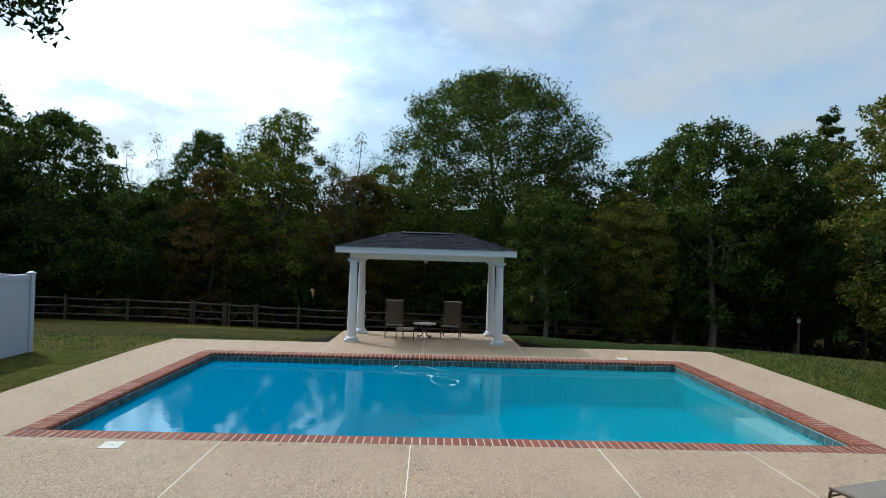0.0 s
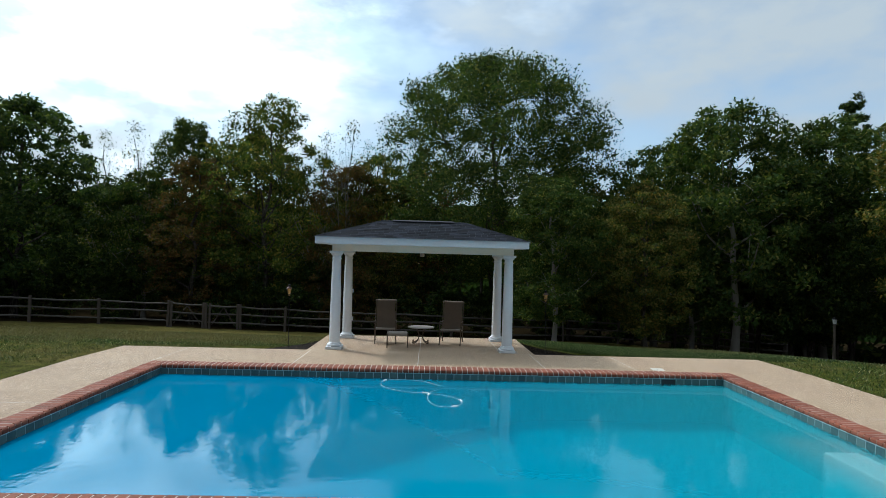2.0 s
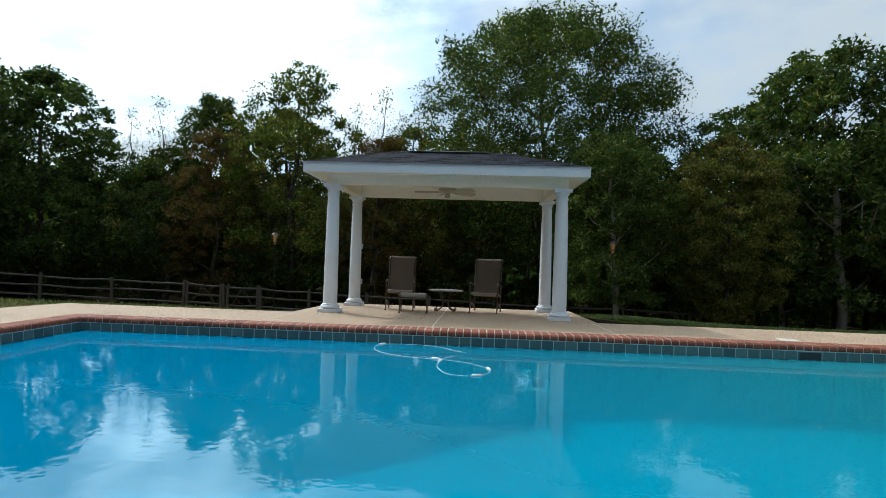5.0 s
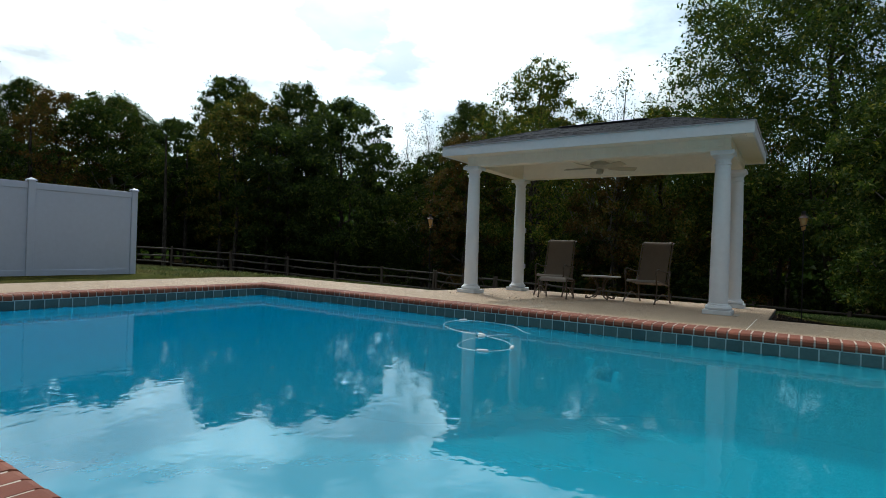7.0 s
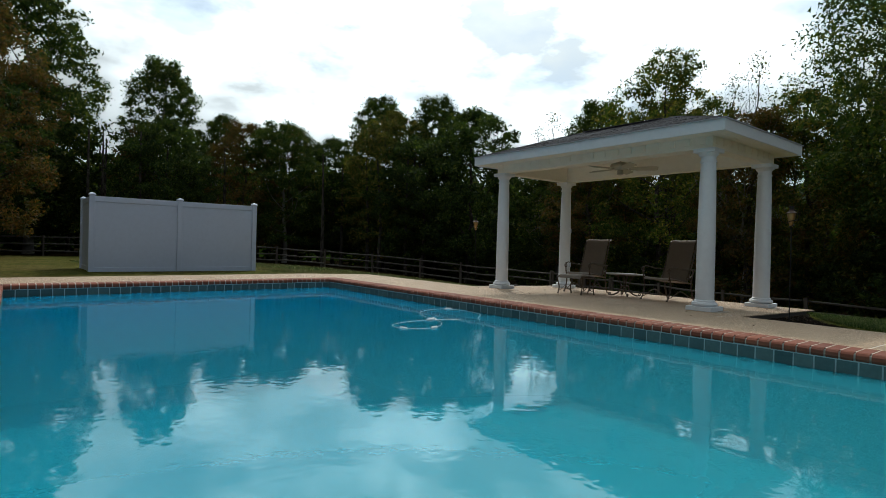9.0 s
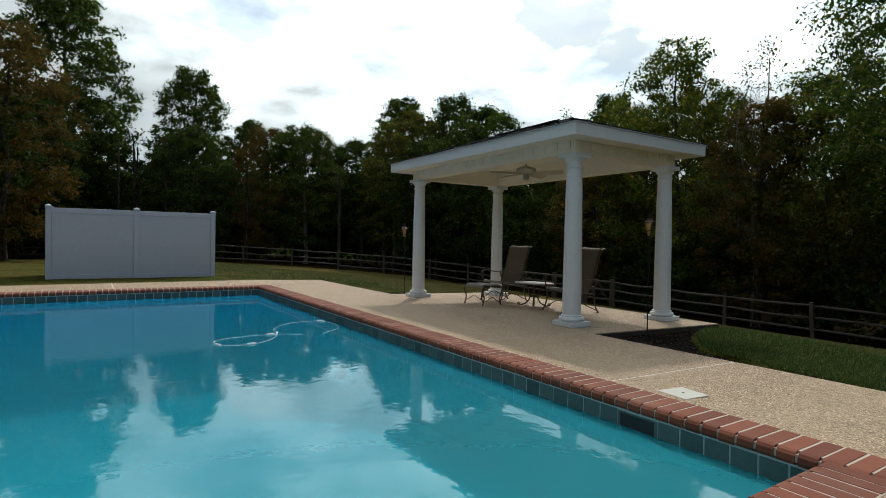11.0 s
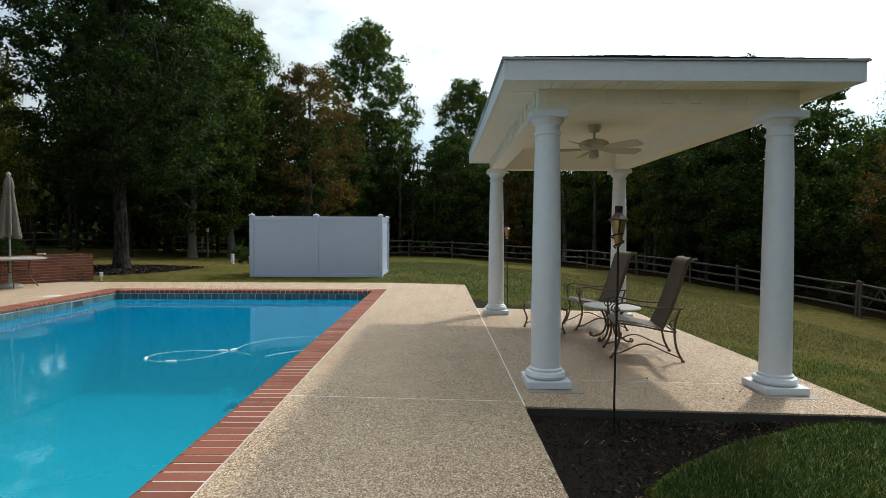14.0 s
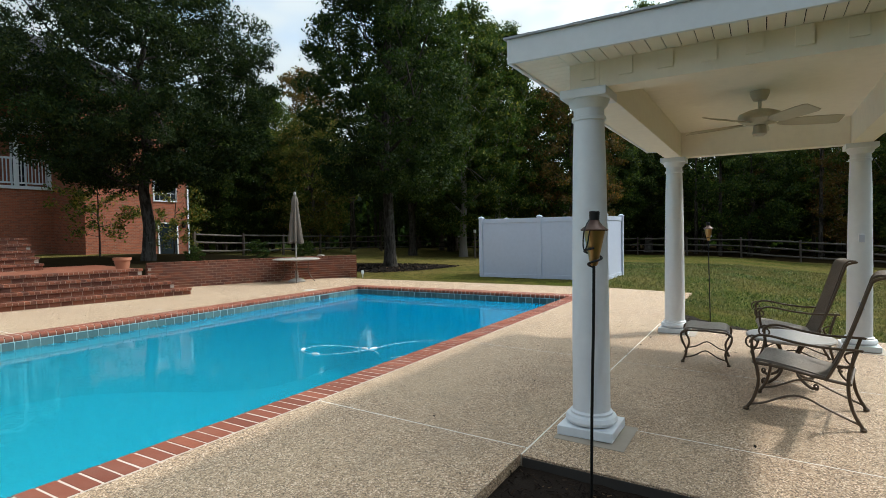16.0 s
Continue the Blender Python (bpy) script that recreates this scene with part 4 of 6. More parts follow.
TREES = {
    "oak": ((10.2, 23.8, 18.6, 0),),
    "yard": ((0.8, -15.0, 10.7, 0),),
    "lawn": ((-7.0, -10.1, 16.2, 0), (-17.5, -16, 16, 120)),
    "sapling": ((0.2, -19.4, 4.6, 0), (-3.2, -19.6, 4.2, 130)),
    "dark": ((-18.7, 20.9, 13.2, 10), (-23.5, 19.4, 11.2, 250), (-33, -8, 11.5, 20), (25.5, 15.5, 10, 80), (-27.5, -11, 12.5, 10), (-26, -18, 16, 200), (-40, -5, 14, 90), (-34, 17.5, 12.0, 130), (-10.5, -27.5, 9.5, 45), (-13.8, -26, 9.0, 160), (-8.4, -30, 9.5, 20), (-33, 3, 10.5, 60), (-33, -24, 14, 100)),
    "turning": ((-4.9, 23.6, 15.0, 0),),
    "gold": ((2.5, 25, 12, 90), (14.5, 24, 11.5, 200), (-7.0, 29, 14.0, 40), (-27, 19, 14, 310), (16, 13.5, 8.0, 20), (27.3, 8.3, 12.8, 80), (-15.0, -22.6, 10.0, 60)),
    "maple": ((21.4, 15.4, 12.9, 0), (26.5, 16.0, 12.6, 120), (11.8, 14.0, 8.0, 60), (20.0, 21.8, 12.8, 220), (30, 24, 13.5, 10), (-13, 24.5, 10, 0), (-32, 12, 12, 100), (20.5, 18, 9, 300)),
    "tall": ((-39, -5.0, 22.0, 0), (-22.5, -12, 16, 90), (-19.0, -13, 16.5, 200), (-28, -20, 15, 30), (-15, -27, 12, 250), (-40.5, 9, 13.5, 140), (-11.4, 26.3, 13.8, 30), (-26, 23.4, 16, 0), (-41, 4.0, 17.4, 70), (-34.4, 22.6, 17.5, 190)),
    "rust": ((-25, -7.6, 13.4, 0), (0.4, 22.8, 10.8, 50), (-33, -16, 15, 120), (5.5, 27, 12, 200), (-9, 22.5, 10.5, 300), (-36, 14, 12.5, 30), (-40, 3, 11, 210), (-34.0, 9.2, 11.8, 150), (-20, -28, 14.5, 60)),
    "thin": ((-13.9, 25.4, 13.2, 0), (0.2, 22.9, 13.6, 100), (-1.4, 24.2, 13.3, 200), (1.4, 25.6, 13.0, 30), (-17, 27, 13.0, 280)),
    "pine": ((35.2, 24.8, 18.5, 0), (36.5, 13, 16, 100)),
    "shrub": tuple((x, 22.6 + (i % 3) * 0.9, 3.4 + (i * 7 % 5) * 0.35, i * 77) for i, x in enumerate(range(-30, 30, 4))) + ((-0.9, -11.3, 0.75, 10), (0.9, -12.2, 0.6, 100), (-2.3, -10.4, 0.65, 200), (-15.6, -8.9, 1.0, 40), (-15.4, -8.2, 0.8, 130)),
}
for kind_name, spots in TREES.items():
    label, kw = KINDS[kind_name]
    first = None
    for x, y, h, turn in spots:
        k = h / kw["height"]
        m = Matrix.LocRotScale((x, y, ground_z(x, y)), Euler((0, 0, radians(turn))), (k, k, k))
        if first is None:
            first = tree("shrub" if kind_name == "shrub" else "tree", label, m, **kw)
            tagged(first, category="shrub" if kind_name == "shrub" else "tree", group="shrubs along the woods" if kind_name == "shrub" else "trees round the lawn")
        else:
            copy = copy_thing(first, m)
            copy.scale = (k, k, k)


def far_woods():
    """The depth of the woods behind the first trees: uncountable trunks and foliage."""
    rng = np.random.default_rng(77)
    cen, spread = [], []
    for a in np.linspace(math.radians(-5), math.radians(266), 1400):
        d = rng.uniform(42, 54)
        x, y = 0 + d * math.cos(a) * 1.02, -2 + d * math.sin(a) * 0.86
        top = 9.3 + 2.5 * noise.noise((a * 5, 0, 3))
        cen.append((x, y, ground_z(x, y) + top * rng.uniform(0.0, 1.0)))
        spread.append(rng.uniform(1.2, 2.2))
    me = leaf_mesh("far_woods", cen, np.array(spread), 88, 0.36, M_LEAFDARK, rng, 0.9)
    tagged(new("far_woods", me), "deep dark woods behind the first trees", "woods", kind="stuff")
    tr = bmesh.new()
    for i in range(170):
        a, d = math.radians(rng.uniform(-5, 262)), rng.uniform(32, 46)
        x, y = d * math.cos(a), -2 + d * math.sin(a) * 0.86
        z = ground_z(x, y)
        tube(tr, [(x, y, z - 0.3), (x + rng.normal() * 0.15, y, z + 4), (x + rng.normal() * 0.4, y, z + 9)], [0.16, 0.12, 0.05], 5)
    tagged(part("far_trunks", tr, M_BARK), "slim dark trunks in the depth of the woods", "woods", kind="stuff")
    back = bmesh.new()
    n, prev = 90, None
    for i in range(n + 1):
        a = math.radians(-20 + 296 * i / n)
        x, y = 62 * math.cos(a), -2 + 56 * math.sin(a)
        pair = (back.verts.new((x, y, -8)), back.verts.new((x, y, 8.0 + 2.2 * noise.noise((a * 9, 1, 0)))))
        if prev:
            back.faces.new((prev[0], pair[0], pair[1], prev[1]))
        prev = pair
    tagged(part("woods_backdrop", back, M_LEAFDARK), "dark distant wall of woods", "backdrop", kind="structure")


far_woods()


# ---- pavilion details ----
def ceiling_fan():
    M_FAN = simple("antique_cream", (0.56, 0.52, 0.41), (0.47, 0.43, 0.33), 5, 0.5)
    ob = thing("ceiling_fan", "cream five-blade ceiling fan with a small light, at rest", "ceiling fan", at=pose(5.48, 3.77, 0))
    part("canopy", lathe(bmesh.new(), [(0.03, 2.765), (0.06, 2.775), (0.082, 2.82), (0.09, 2.85), (0.09, CEIL_Z - 0.032)], 20), M_FAN, ob, smooth=True)
    part("rod", lathe(bmesh.new(), [(0.016, 2.67), (0.016, 2.78)], 10), M_FAN, ob)
    part("motor", lathe(bmesh.new(), [(0.06, 2.525), (0.12, 2.54), (0.17, 2.56), (0.195, 2.575), (0.20, 2.59), (0.20, 2.615), (0.185, 2.64), (0.12, 2.668), (0.05, 2.685), (0.016, 2.69)], 28), M_FAN, ob, smooth=True)
    part("light_shade", lathe(bmesh.new(), [(0.035, 2.415), (0.068, 2.435), (0.058, 2.515), (0.03, 2.54)], 18), simple("frosted_glass", (0.50, 0.47, 0.38), (0.40, 0.37, 0.3), 8, 0.3), ob, smooth=True)
    for i in range(5):
        b = bmesh.new()
        prev = None
        for k, (r, w) in enumerate(((0.17, 0.035), (0.24, 0.06), (0.33, 0.07), (0.50, 0.078), (0.69, 0.078), (0.73, 0.062))):
            row = [b.verts.new((r, y, z - 0.34 * y)) for y in (-w, w) for z in (-0.004, 0.004)]
            if prev:
                for a, c in ((0, 1), (1, 3), (3, 2), (2, 0)):
                    b.faces.new((prev[a], prev[c], row[c], row[a]))
            else:
                b.faces.new((row[0], row[2], row[3], row[1]))
            prev = row
        b.faces.new((prev[0], prev[1], prev[3], prev[2]))
        blade = part("blade", b, M_FAN, ob, at=pose(0, 0, 2.545, 0, 0, 72 * i + 35))
        part("bracket", box_bm((0.10, -0.016, -0.008), (0.24, 0.016, -0.005)), M_FAN, blade)
    return ob


ceiling_fan()


def soffit_and_frieze():
    ex0, ey0, ex1, ey1 = EAVE
    b = 0.11
    bx0, bx1, by0, by1 = COL_X[0] - b, COL_X[1] + b, COL_Y[0] - b, COL_Y[1] + b
    z0, z1 = EAVE_Z0 + 0.012, EAVE_Z0 + 0.022
    backing = bmesh.new()
    box(backing, (ex0 + 0.03, ey0 + 0.03, z1 + 0.001), (ex1 - 0.03, by0, z1 + 0.01))
    box(backing, (ex0 + 0.03, by1, z1 + 0.001), (ex1 - 0.03, ey1 - 0.03, z1 + 0.01))
    box(backing, (ex0 + 0.03, by0, z1 + 0.001), (bx0, by1, z1 + 0.01))
    box(backing, (bx1, by0, z1 + 0.001), (ex1 - 0.03, by1, z1 + 0.01))
    back = part("soffit_backing", backing, simple("soffit_shadow_gap", (0.05, 0.045, 0.04), (0.03, 0.03, 0.025), 4, 0.9), PAV)
    n_x, n_y = 56, 25
    pitch, pitch_y = (ex1 - ex0 - 0.06) / n_x, (by1 - by0) / n_y

    def board_mesh(sx, sy):
        return mesh_of(box_bm((-sx / 2, -sy / 2, z0), (sx / 2, sy / 2, z1), 0.0), "soffit_board", M_CREAM)
    me_b = board_mesh(pitch - 0.0065, ey1 - by1 - 0.031)
    me_y = board_mesh(pitch - 0.0065, by0 - ey0 - 0.031)
    for i in range(n_x):
        x = ex0 + 0.03 + pitch * (i + 0.5)
        part("soffit_board", me_y, None, back, at=pose(x, (ey0 + 0.03 + by0) / 2, 0))
        part("soffit_board", me_b, None, back, at=pose(x, (ey1 - 0.03 + by1) / 2, 0))
    me_e = board_mesh(ex1 - bx1 - 0.031, pitch_y - 0.0065)
    me_x = board_mesh(bx0 - ex0 - 0.031, pitch_y - 0.0065)
    for i in range(n_y):
        y = by0 + pitch_y * (i + 0.5)
        part("soffit_board", me_x, None, back, at=pose((ex0 + 0.03 + bx0) / 2, y, 0))
        part("soffit_board", me_e, None, back, at=pose((ex1 - 0.03 + bx1) / 2, y, 0))
    blk = mesh_of(box_bm((-0.003, -0.05, 2.585), (0.016, 0.05, EAVE_Z0 + 0.010), 0.002), "frieze_block", M_CREAM)
    for i in range(9):
        part("frieze_block", blk, None, PAV, at=pose(bx1, by0 + 0.14 + i * 0.264, 0))
        part("frieze_block", blk, None, PAV, at=pose(bx0, by0 + 0.14 + i * 0.264, 0, 0, 0, 180))
    for i in range(18):
        part("frieze_block", blk, None, PAV, at=pose(bx0 + 0.14 + i * 0.265, by0, 0, 0, 0, -90))
    # shingle courses on the four slopes
    o, half = 0.018, (ey1 - ey0) / 2 + 0.018
    zr, ze = 3.42, EAVE_Z1 + 0.007
    rng = random.Random(4)
    roof = next(c for c in PAV.children if c.name.startswith("roof"))
    tabs = bmesh.new()
    rows = 11
    for side in range(4):
        full = (ex1 - ex0 + 2 * o) if side % 2 == 0 else (ey1 - ey0 + 2 * o)
        mid = Vector(((ex0 + ex1) / 2, (ey0 + ey1) / 2, 0))
        turn = Matrix.Translation(mid) @ Matrix.Rotation(math.pi / 2 * side, 4, "Z")
        far = (ey1 - ey0) / 2 + o if side % 2 == 0 else (ex1 - ex0) / 2 + o
        for r in range(rows):
            u0, u1 = r / rows, (r + 1.05) / rows
            u1 = min(u1, 1.0)
            w = full / 2 - half * u0
            s = -w + 0.02 - rng.uniform(0, 0.2)
            while s < w:
                e = s + rng.choice((0.16, 0.22, 0.30))
                lim = full / 2 - half * u1
                a0, a1, b0, b1 = max(s, -w), min(e - 0.006, w), max(s, -lim), min(e - 0.006, lim)
                if a1 > a0 + 0.01:
                    h = 0.005 + rng.choice((0, 0.002, 0.004))
                    lo, hi = Vector((0, -far + half * u0, ze + (zr - ze) * u0)), Vector((0, -far + half * u1, ze + (zr - ze) * u1))
                    up = Vector((0, -(zr - ze), half)).normalized()
                    if b1 < b0:
                        b0 = b1 = max(-lim, min(lim, (a0 + a1) / 2))
                    pts = [Vector((a0, 0, 0)) + lo + up * h, Vector((a1, 0, 0)) + lo + up * h, Vector((b1, 0, 0)) + hi + up * 0.003, Vector((b0, 0, 0)) + hi + up * 0.003, Vector((a0, 0, 0)) + lo, Vector((a1, 0, 0)) + lo]
                    v = [tabs.verts.new(turn @ p) for p in pts]
                    tabs.faces.new((v[0], v[1], v[2], v[3]))
                    tabs.faces.new((v[4], v[5], v[1], v[0]))
                s = e
    tagged(part("shingle_layer", tabs, M_TAB, roof), kind="stuff")
    # ridge and hip caps, folded over the edge
    caps = bmesh.new()
    ym = (ey0 + ey1) / 2
    a, c = Vector((ex0 - o + half, ym, zr)), Vector((ex1 + o - half, ym, zr))
    slope = (zr - ze) / half
    for p, q, sides in ((a, c, ((0, -1), (0, 1))), (Vector((ex0 - o, ey0 - o, ze)), a, ((0, 1), (1, 0))), (Vector((ex0 - o, ey1 + o, ze)), a, ((0, -1), (1, 0))),
                        (Vector((ex1 + o, ey0 - o, ze)), c, ((0, 1), (-1, 0))), (Vector((ex1 + o, ey1 + o, ze)), c, ((0, -1), (-1, 0)))):
        n = int((q - p).length / 0.16)
        ridge = p.z > ze + 0.3
        for i in range(n):
            s0, s1 = p.lerp(q, i / n), p.lerp(q, min(1, (i + 1.12) / n))
            for dx, dy in sides:
                w = Vector((dx, dy, -slope if ridge else 0)) * 0.085
                hi0, hi1 = Vector((0, 0, 0.015)), Vector((0, 0, 0.010))
                v = [caps.verts.new(x) for x in (s0 + hi0, s0 + w + hi0 * 0.8, s1 + w + hi1 * 0.8, s1 + hi1)]
                caps.faces.new(v)
    tagged(part("ridge_cap", caps, M_TAB, roof), kind="stuff")
    vent = bmesh.new()
    for side in (-1, 1):
        q = Matrix.Translation((0, ym, zr + 0.022)) @ Matrix.Rotation(-side * math.atan(slope) * 0.8, 4, "X")
        box(vent, (a.x + 0.32, min(0, side * 0.15), -0.012), (c.x - 0.32, max(0, side * 0.15), 0.012), 0.004, q)
    part("ridge_vent", vent, M_SHINGLE, roof, "low dark ridge vent")


M_TAB = Nodes("shingle_tab")
_c = M_TAB.ramp(M_TAB.island_random(), [(0.0, (0.003, 0.0034, 0.005)), (0.5, (0.008, 0.009, 0.0135)), (1.0, (0.022, 0.025, 0.036))])
_c = M_TAB.mix(M_TAB.math("MULTIPLY", M_TAB.noise(120, 3, 0.7), 0.35), _c, (0.016, 0.017, 0.021))
M_TAB = M_TAB.done(_c, 0.9, 0, 0.08)
soffit_and_frieze()


def outlet_box(x, y, z, w, h, turn, label):
    ob = thing("outlet_box", label, "outlet", at=pose(x, y, z, 0, 0, turn))
    part("cover", box_bm((-w / 2, -0.03, -h / 2), (w / 2, 0.0, h / 2), 0.006), M_WHITE, ob)
    part("flap", box_bm((-w * 0.4, -0.042, -h * 0.42), (w * 0.4, -0.031, h * 0.42), 0.004), M_VINYL, ob)


outlet_box(COL_X[0] + 0.136, COL_Y[1], 0.47, 0.075, 0.12, 90, "white weatherproof outlet box on a rear column")
outlet_box(COL_X[0] + 0.128, COL_Y[1], 1.32, 0.07, 0.115, 90, "white switch box on a rear column")

pads = thing("column_pad", "grey concrete pad set in the slab under a column", "pad", group="pads under the columns")
part("pad", box_bm((-0.235, -0.235, -0.02), (0.29, 0.27, 0.0035), 0.0), simple("pad_concrete", (0.42, 0.36, 0.29), (0.27, 0.228, 0.18), 5, 0.85, bump=0.3), pads)
pads.matrix_basis = pose(COL_X[1], COL_Y[0] + 0.03, deck_z(COL_Y[0] + 0.03), -math.degrees(math.atan(FALL)))
for x, y in ((COL_X[0], COL_Y[0]), (COL_X[0], COL_Y[1]), (COL_X[1], COL_Y[1])):
    copy_thing(pads, pose(x, y + 0.03 if y < 3 else y, deck_z(y + 0.03 if y < 3 else y), -math.degrees(math.atan(FALL))))


# ---- patio furniture ----
M_BRONZE = simple("bronze_frame", (0.11, 0.074, 0.045), (0.060, 0.042, 0.026), 9, 0.45, 0.35, bump=0.15, bscale=200)
M_SLING = simple("brown_sling", (0.125, 0.088, 0.055), (0.088, 0.062, 0.04), 6, 0.75, bump=0.5, bscale=420)
M_SEATSLING = simple("grey_sling", (0.25, 0.21, 0.17), (0.19, 0.16, 0.13), 6, 0.75, bump=0.5, bscale=420)
M_TABLETOP = simple("stone_tabletop", (0.42, 0.38, 0.33), (0.27, 0.24, 0.21), 26, 0.45, bump=0.2)


def sheet(profile, half, thick=0.012, bulge=0.0):
    """A cloth panel: a (y, z) line swept across x, with thickness and a slight sag."""
    bm = bmesh.new()
    pts = spline([(0, y, z) for y, z in profile], 6)
    xs = [-half, -half * 0.5, 0, half * 0.5, half]
    grid = []
    for i, p in enumerate(pts):
        d = (pts[min(i + 1, len(pts) - 1)] - pts[max(i - 1, 0)]).normalized()
        nrm = Vector((0, -d.z, d.y))
        grid.append([[bm.verts.new(Vector((x, p.y, p.z)) + nrm * (s * thick / 2 - bulge * (1 - (x / half) ** 2))) for s in (1, -1)] for x in xs])
    for a, b in zip(grid, grid[1:]):
        for i in range(4):
            bm.faces.new((a[i][0], a[i + 1][0], b[i + 1][0], b[i][0]))
            bm.faces.new((a[i][1], b[i][1], b[i + 1][1], a[i + 1][1]))
        for i, o in ((0, 1), (4, -1)):
            f = (a[i][0], b[i][0], b[i][1], a[i][1])
            bm.faces.new(f if o > 0 else f[::-1])
    for g in (grid[0], grid[-1]):
        for i in range(4):
            bm.faces.new((g[i][0], g[i][1], g[i + 1][1], g[i + 1][0]))
    return bm


def scroll(cx, cz, r0, turns, start, n=18):
    return [(cx + r0 * (1 - 0.72 * k / n) * math.cos(start + turns * 2 * math.pi * k / n), cz + r0 * (1 - 0.72 * k / n) * math.sin(start + turns * 2 * math.pi * k / n)) for k in range(n + 1)]


def patio_chair(at):
    ob = thing("patio_chair", "high-backed brown sling patio chair with scrolled bronze metal arms", "chair", group="chairs under the pavilion", at=at)
    W = 0.30
    part("seat", sheet([(0.035, 0.40), (0.06, 0.435), (0.14, 0.435), (0.35, 0.405), (0.56, 0.365)], W - 0.03, 0.022, 0.008), M_SEATSLING, ob, "grey-brown woven seat sling", smooth=True)
    part("backrest", sheet([(0.56, 0.36), (0.63, 0.54), (0.72, 0.84), (0.78, 1.06), (0.81, 1.16), (0.85, 1.20), (0.91, 1.203)], W - 0.03, 0.016, 0.012), M_SLING, ob, smooth=True)
    for s in (-1, 1):
        x = s * W

        def bar(name, pts, r, n=5, rad=None, parent=ob):
            p = spline([(x if len(q) == 2 else q[0], *q[-2:]) for q in pts], n)
            return part(name, tube(bmesh.new(), p, rad or r, 7), M_BRONZE, parent, smooth=True)
        leg = bar("leg", [(0.0, 0.012), (0.05, 0.10), (0.085, 0.24), (0.075, 0.36), (0.045, 0.46), (0.03, 0.56)], 0.014)
        part("foot", lathe(bmesh.new(), [(0.022, 0.001), (0.024, 0.015), (0.012, 0.028)], 10, Matrix.Translation((x, 0.0, 0))), M_BRONZE, leg)
        leg = bar("leg", [(0.80, 0.012), (0.735, 0.13), (0.70, 0.28), (0.70, 0.44), (0.745, 0.62)], 0.014)
        part("foot", lathe(bmesh.new(), [(0.022, 0.001), (0.024, 0.015), (0.012, 0.028)], 10, Matrix.Translation((x, 0.80, 0))), M_BRONZE, leg)
        arm = bar("arm", [(0.03, 0.56), (0.035, 0.62), (0.09, 0.655), (0.18, 0.655), (0.32, 0.63), (0.52, 0.612), (0.745, 0.62), (0.78, 0.615)], 0.011)
        sc = [(x, y, z) for y, z in scroll(0.035, 0.585, 0.062, 1.35, math.radians(70))]
        part("scroll", tube(bmesh.new(), sc, 0.008, 6), M_BRONZE, arm, smooth=True)
        bar("side_rail", [(0.06, 0.415), (0.3, 0.40), (0.56, 0.36), (0.71, 0.345)], 0.013)
        bar("back_rail", [(0.55, 0.35), (0.64, 0.56), (0.735, 0.86), (0.80, 1.10), (0.83, 1.165), (0.91, 1.193)], 0.013)
        bar("stretcher", [(0.02, 0.05), (0.13, 0.085), (0.30, 0.175), (0.42, 0.185), (0.58, 0.12), (0.78, 0.045)], 0.009)
        bar("brace", [(0.72, 0.50), (0.64, 0.46), (0.66, 0.40), (0.71, 0.36)], 0.008)
    for y, z in ((0.06, 0.405), (0.71, 0.345), (0.91, 1.193)):
        part("crossbar", tube(bmesh.new(), [(-W, y, z), (W, y, z)], 0.011, 7), M_BRONZE, ob)
    return ob


LEAN = -math.degrees(math.atan(FALL))
CHAIR = patio_chair(pose(4.50, 3.70, deck_z(3.70) + 0.003, LEAN, 0, 4))
copy_thing(CHAIR, pose(6.33, 3.72, deck_z(3.72) + 0.003, LEAN, 0, -9))


def ottoman(at):
    ob = thing("ottoman", "low sling footstool on curved bronze legs", "footstool", at=at)
    part("seat", sheet([(-0.235, 0.33), (-0.225, 0.375), (-0.16, 0.40), (0, 0.395), (0.16, 0.40), (0.225, 0.375), (0.235, 0.33)], 0.255, 0.02, 0.004), M_SEATSLING, ob, smooth=True)
    for sx in (-1, 1):
        x = sx * 0.28
        for sy in (-1, 1):
            leg = part("leg", tube(bmesh.new(), spline([(x, sy * 0.20, 0.375), (x, sy * 0.255, 0.34), (x, sy * 0.25, 0.26), (x, sy * 0.20, 0.14), (x, sy * 0.235, 0.012)], 5), 0.013, 7), M_BRONZE, ob, smooth=True)
            part("foot", lathe(bmesh.new(), [(0.02, 0.001), (0.022, 0.014), (0.012, 0.026)], 10, Matrix.Translation((x, sy * 0.235, 0))), M_BRONZE, leg)
        part("side_rail", tube(bmesh.new(), [(x, -0.20, 0.375), (x, 0, 0.385), (x, 0.20, 0.375)], 0.012, 7), M_BRONZE, ob)
        part("stretcher", tube(bmesh.new(), spline([(x, -0.22, 0.06), (x, -0.12, 0.09), (x, 0, 0.155), (x, 0.12, 0.09), (x, 0.22, 0.06)], 4), 0.008, 6), M_BRONZE, ob, smooth=True)
    for y in (-0.205, 0.205):
        part("crossbar", tube(bmesh.new(), [(-0.28, y, 0.355), (0.28, y, 0.355)], 0.010, 7), M_BRONZE, ob)
    return ob


ottoman(pose(4.87, 3.22, deck_z(3.22) + 0.003, LEAN, 0, 3))


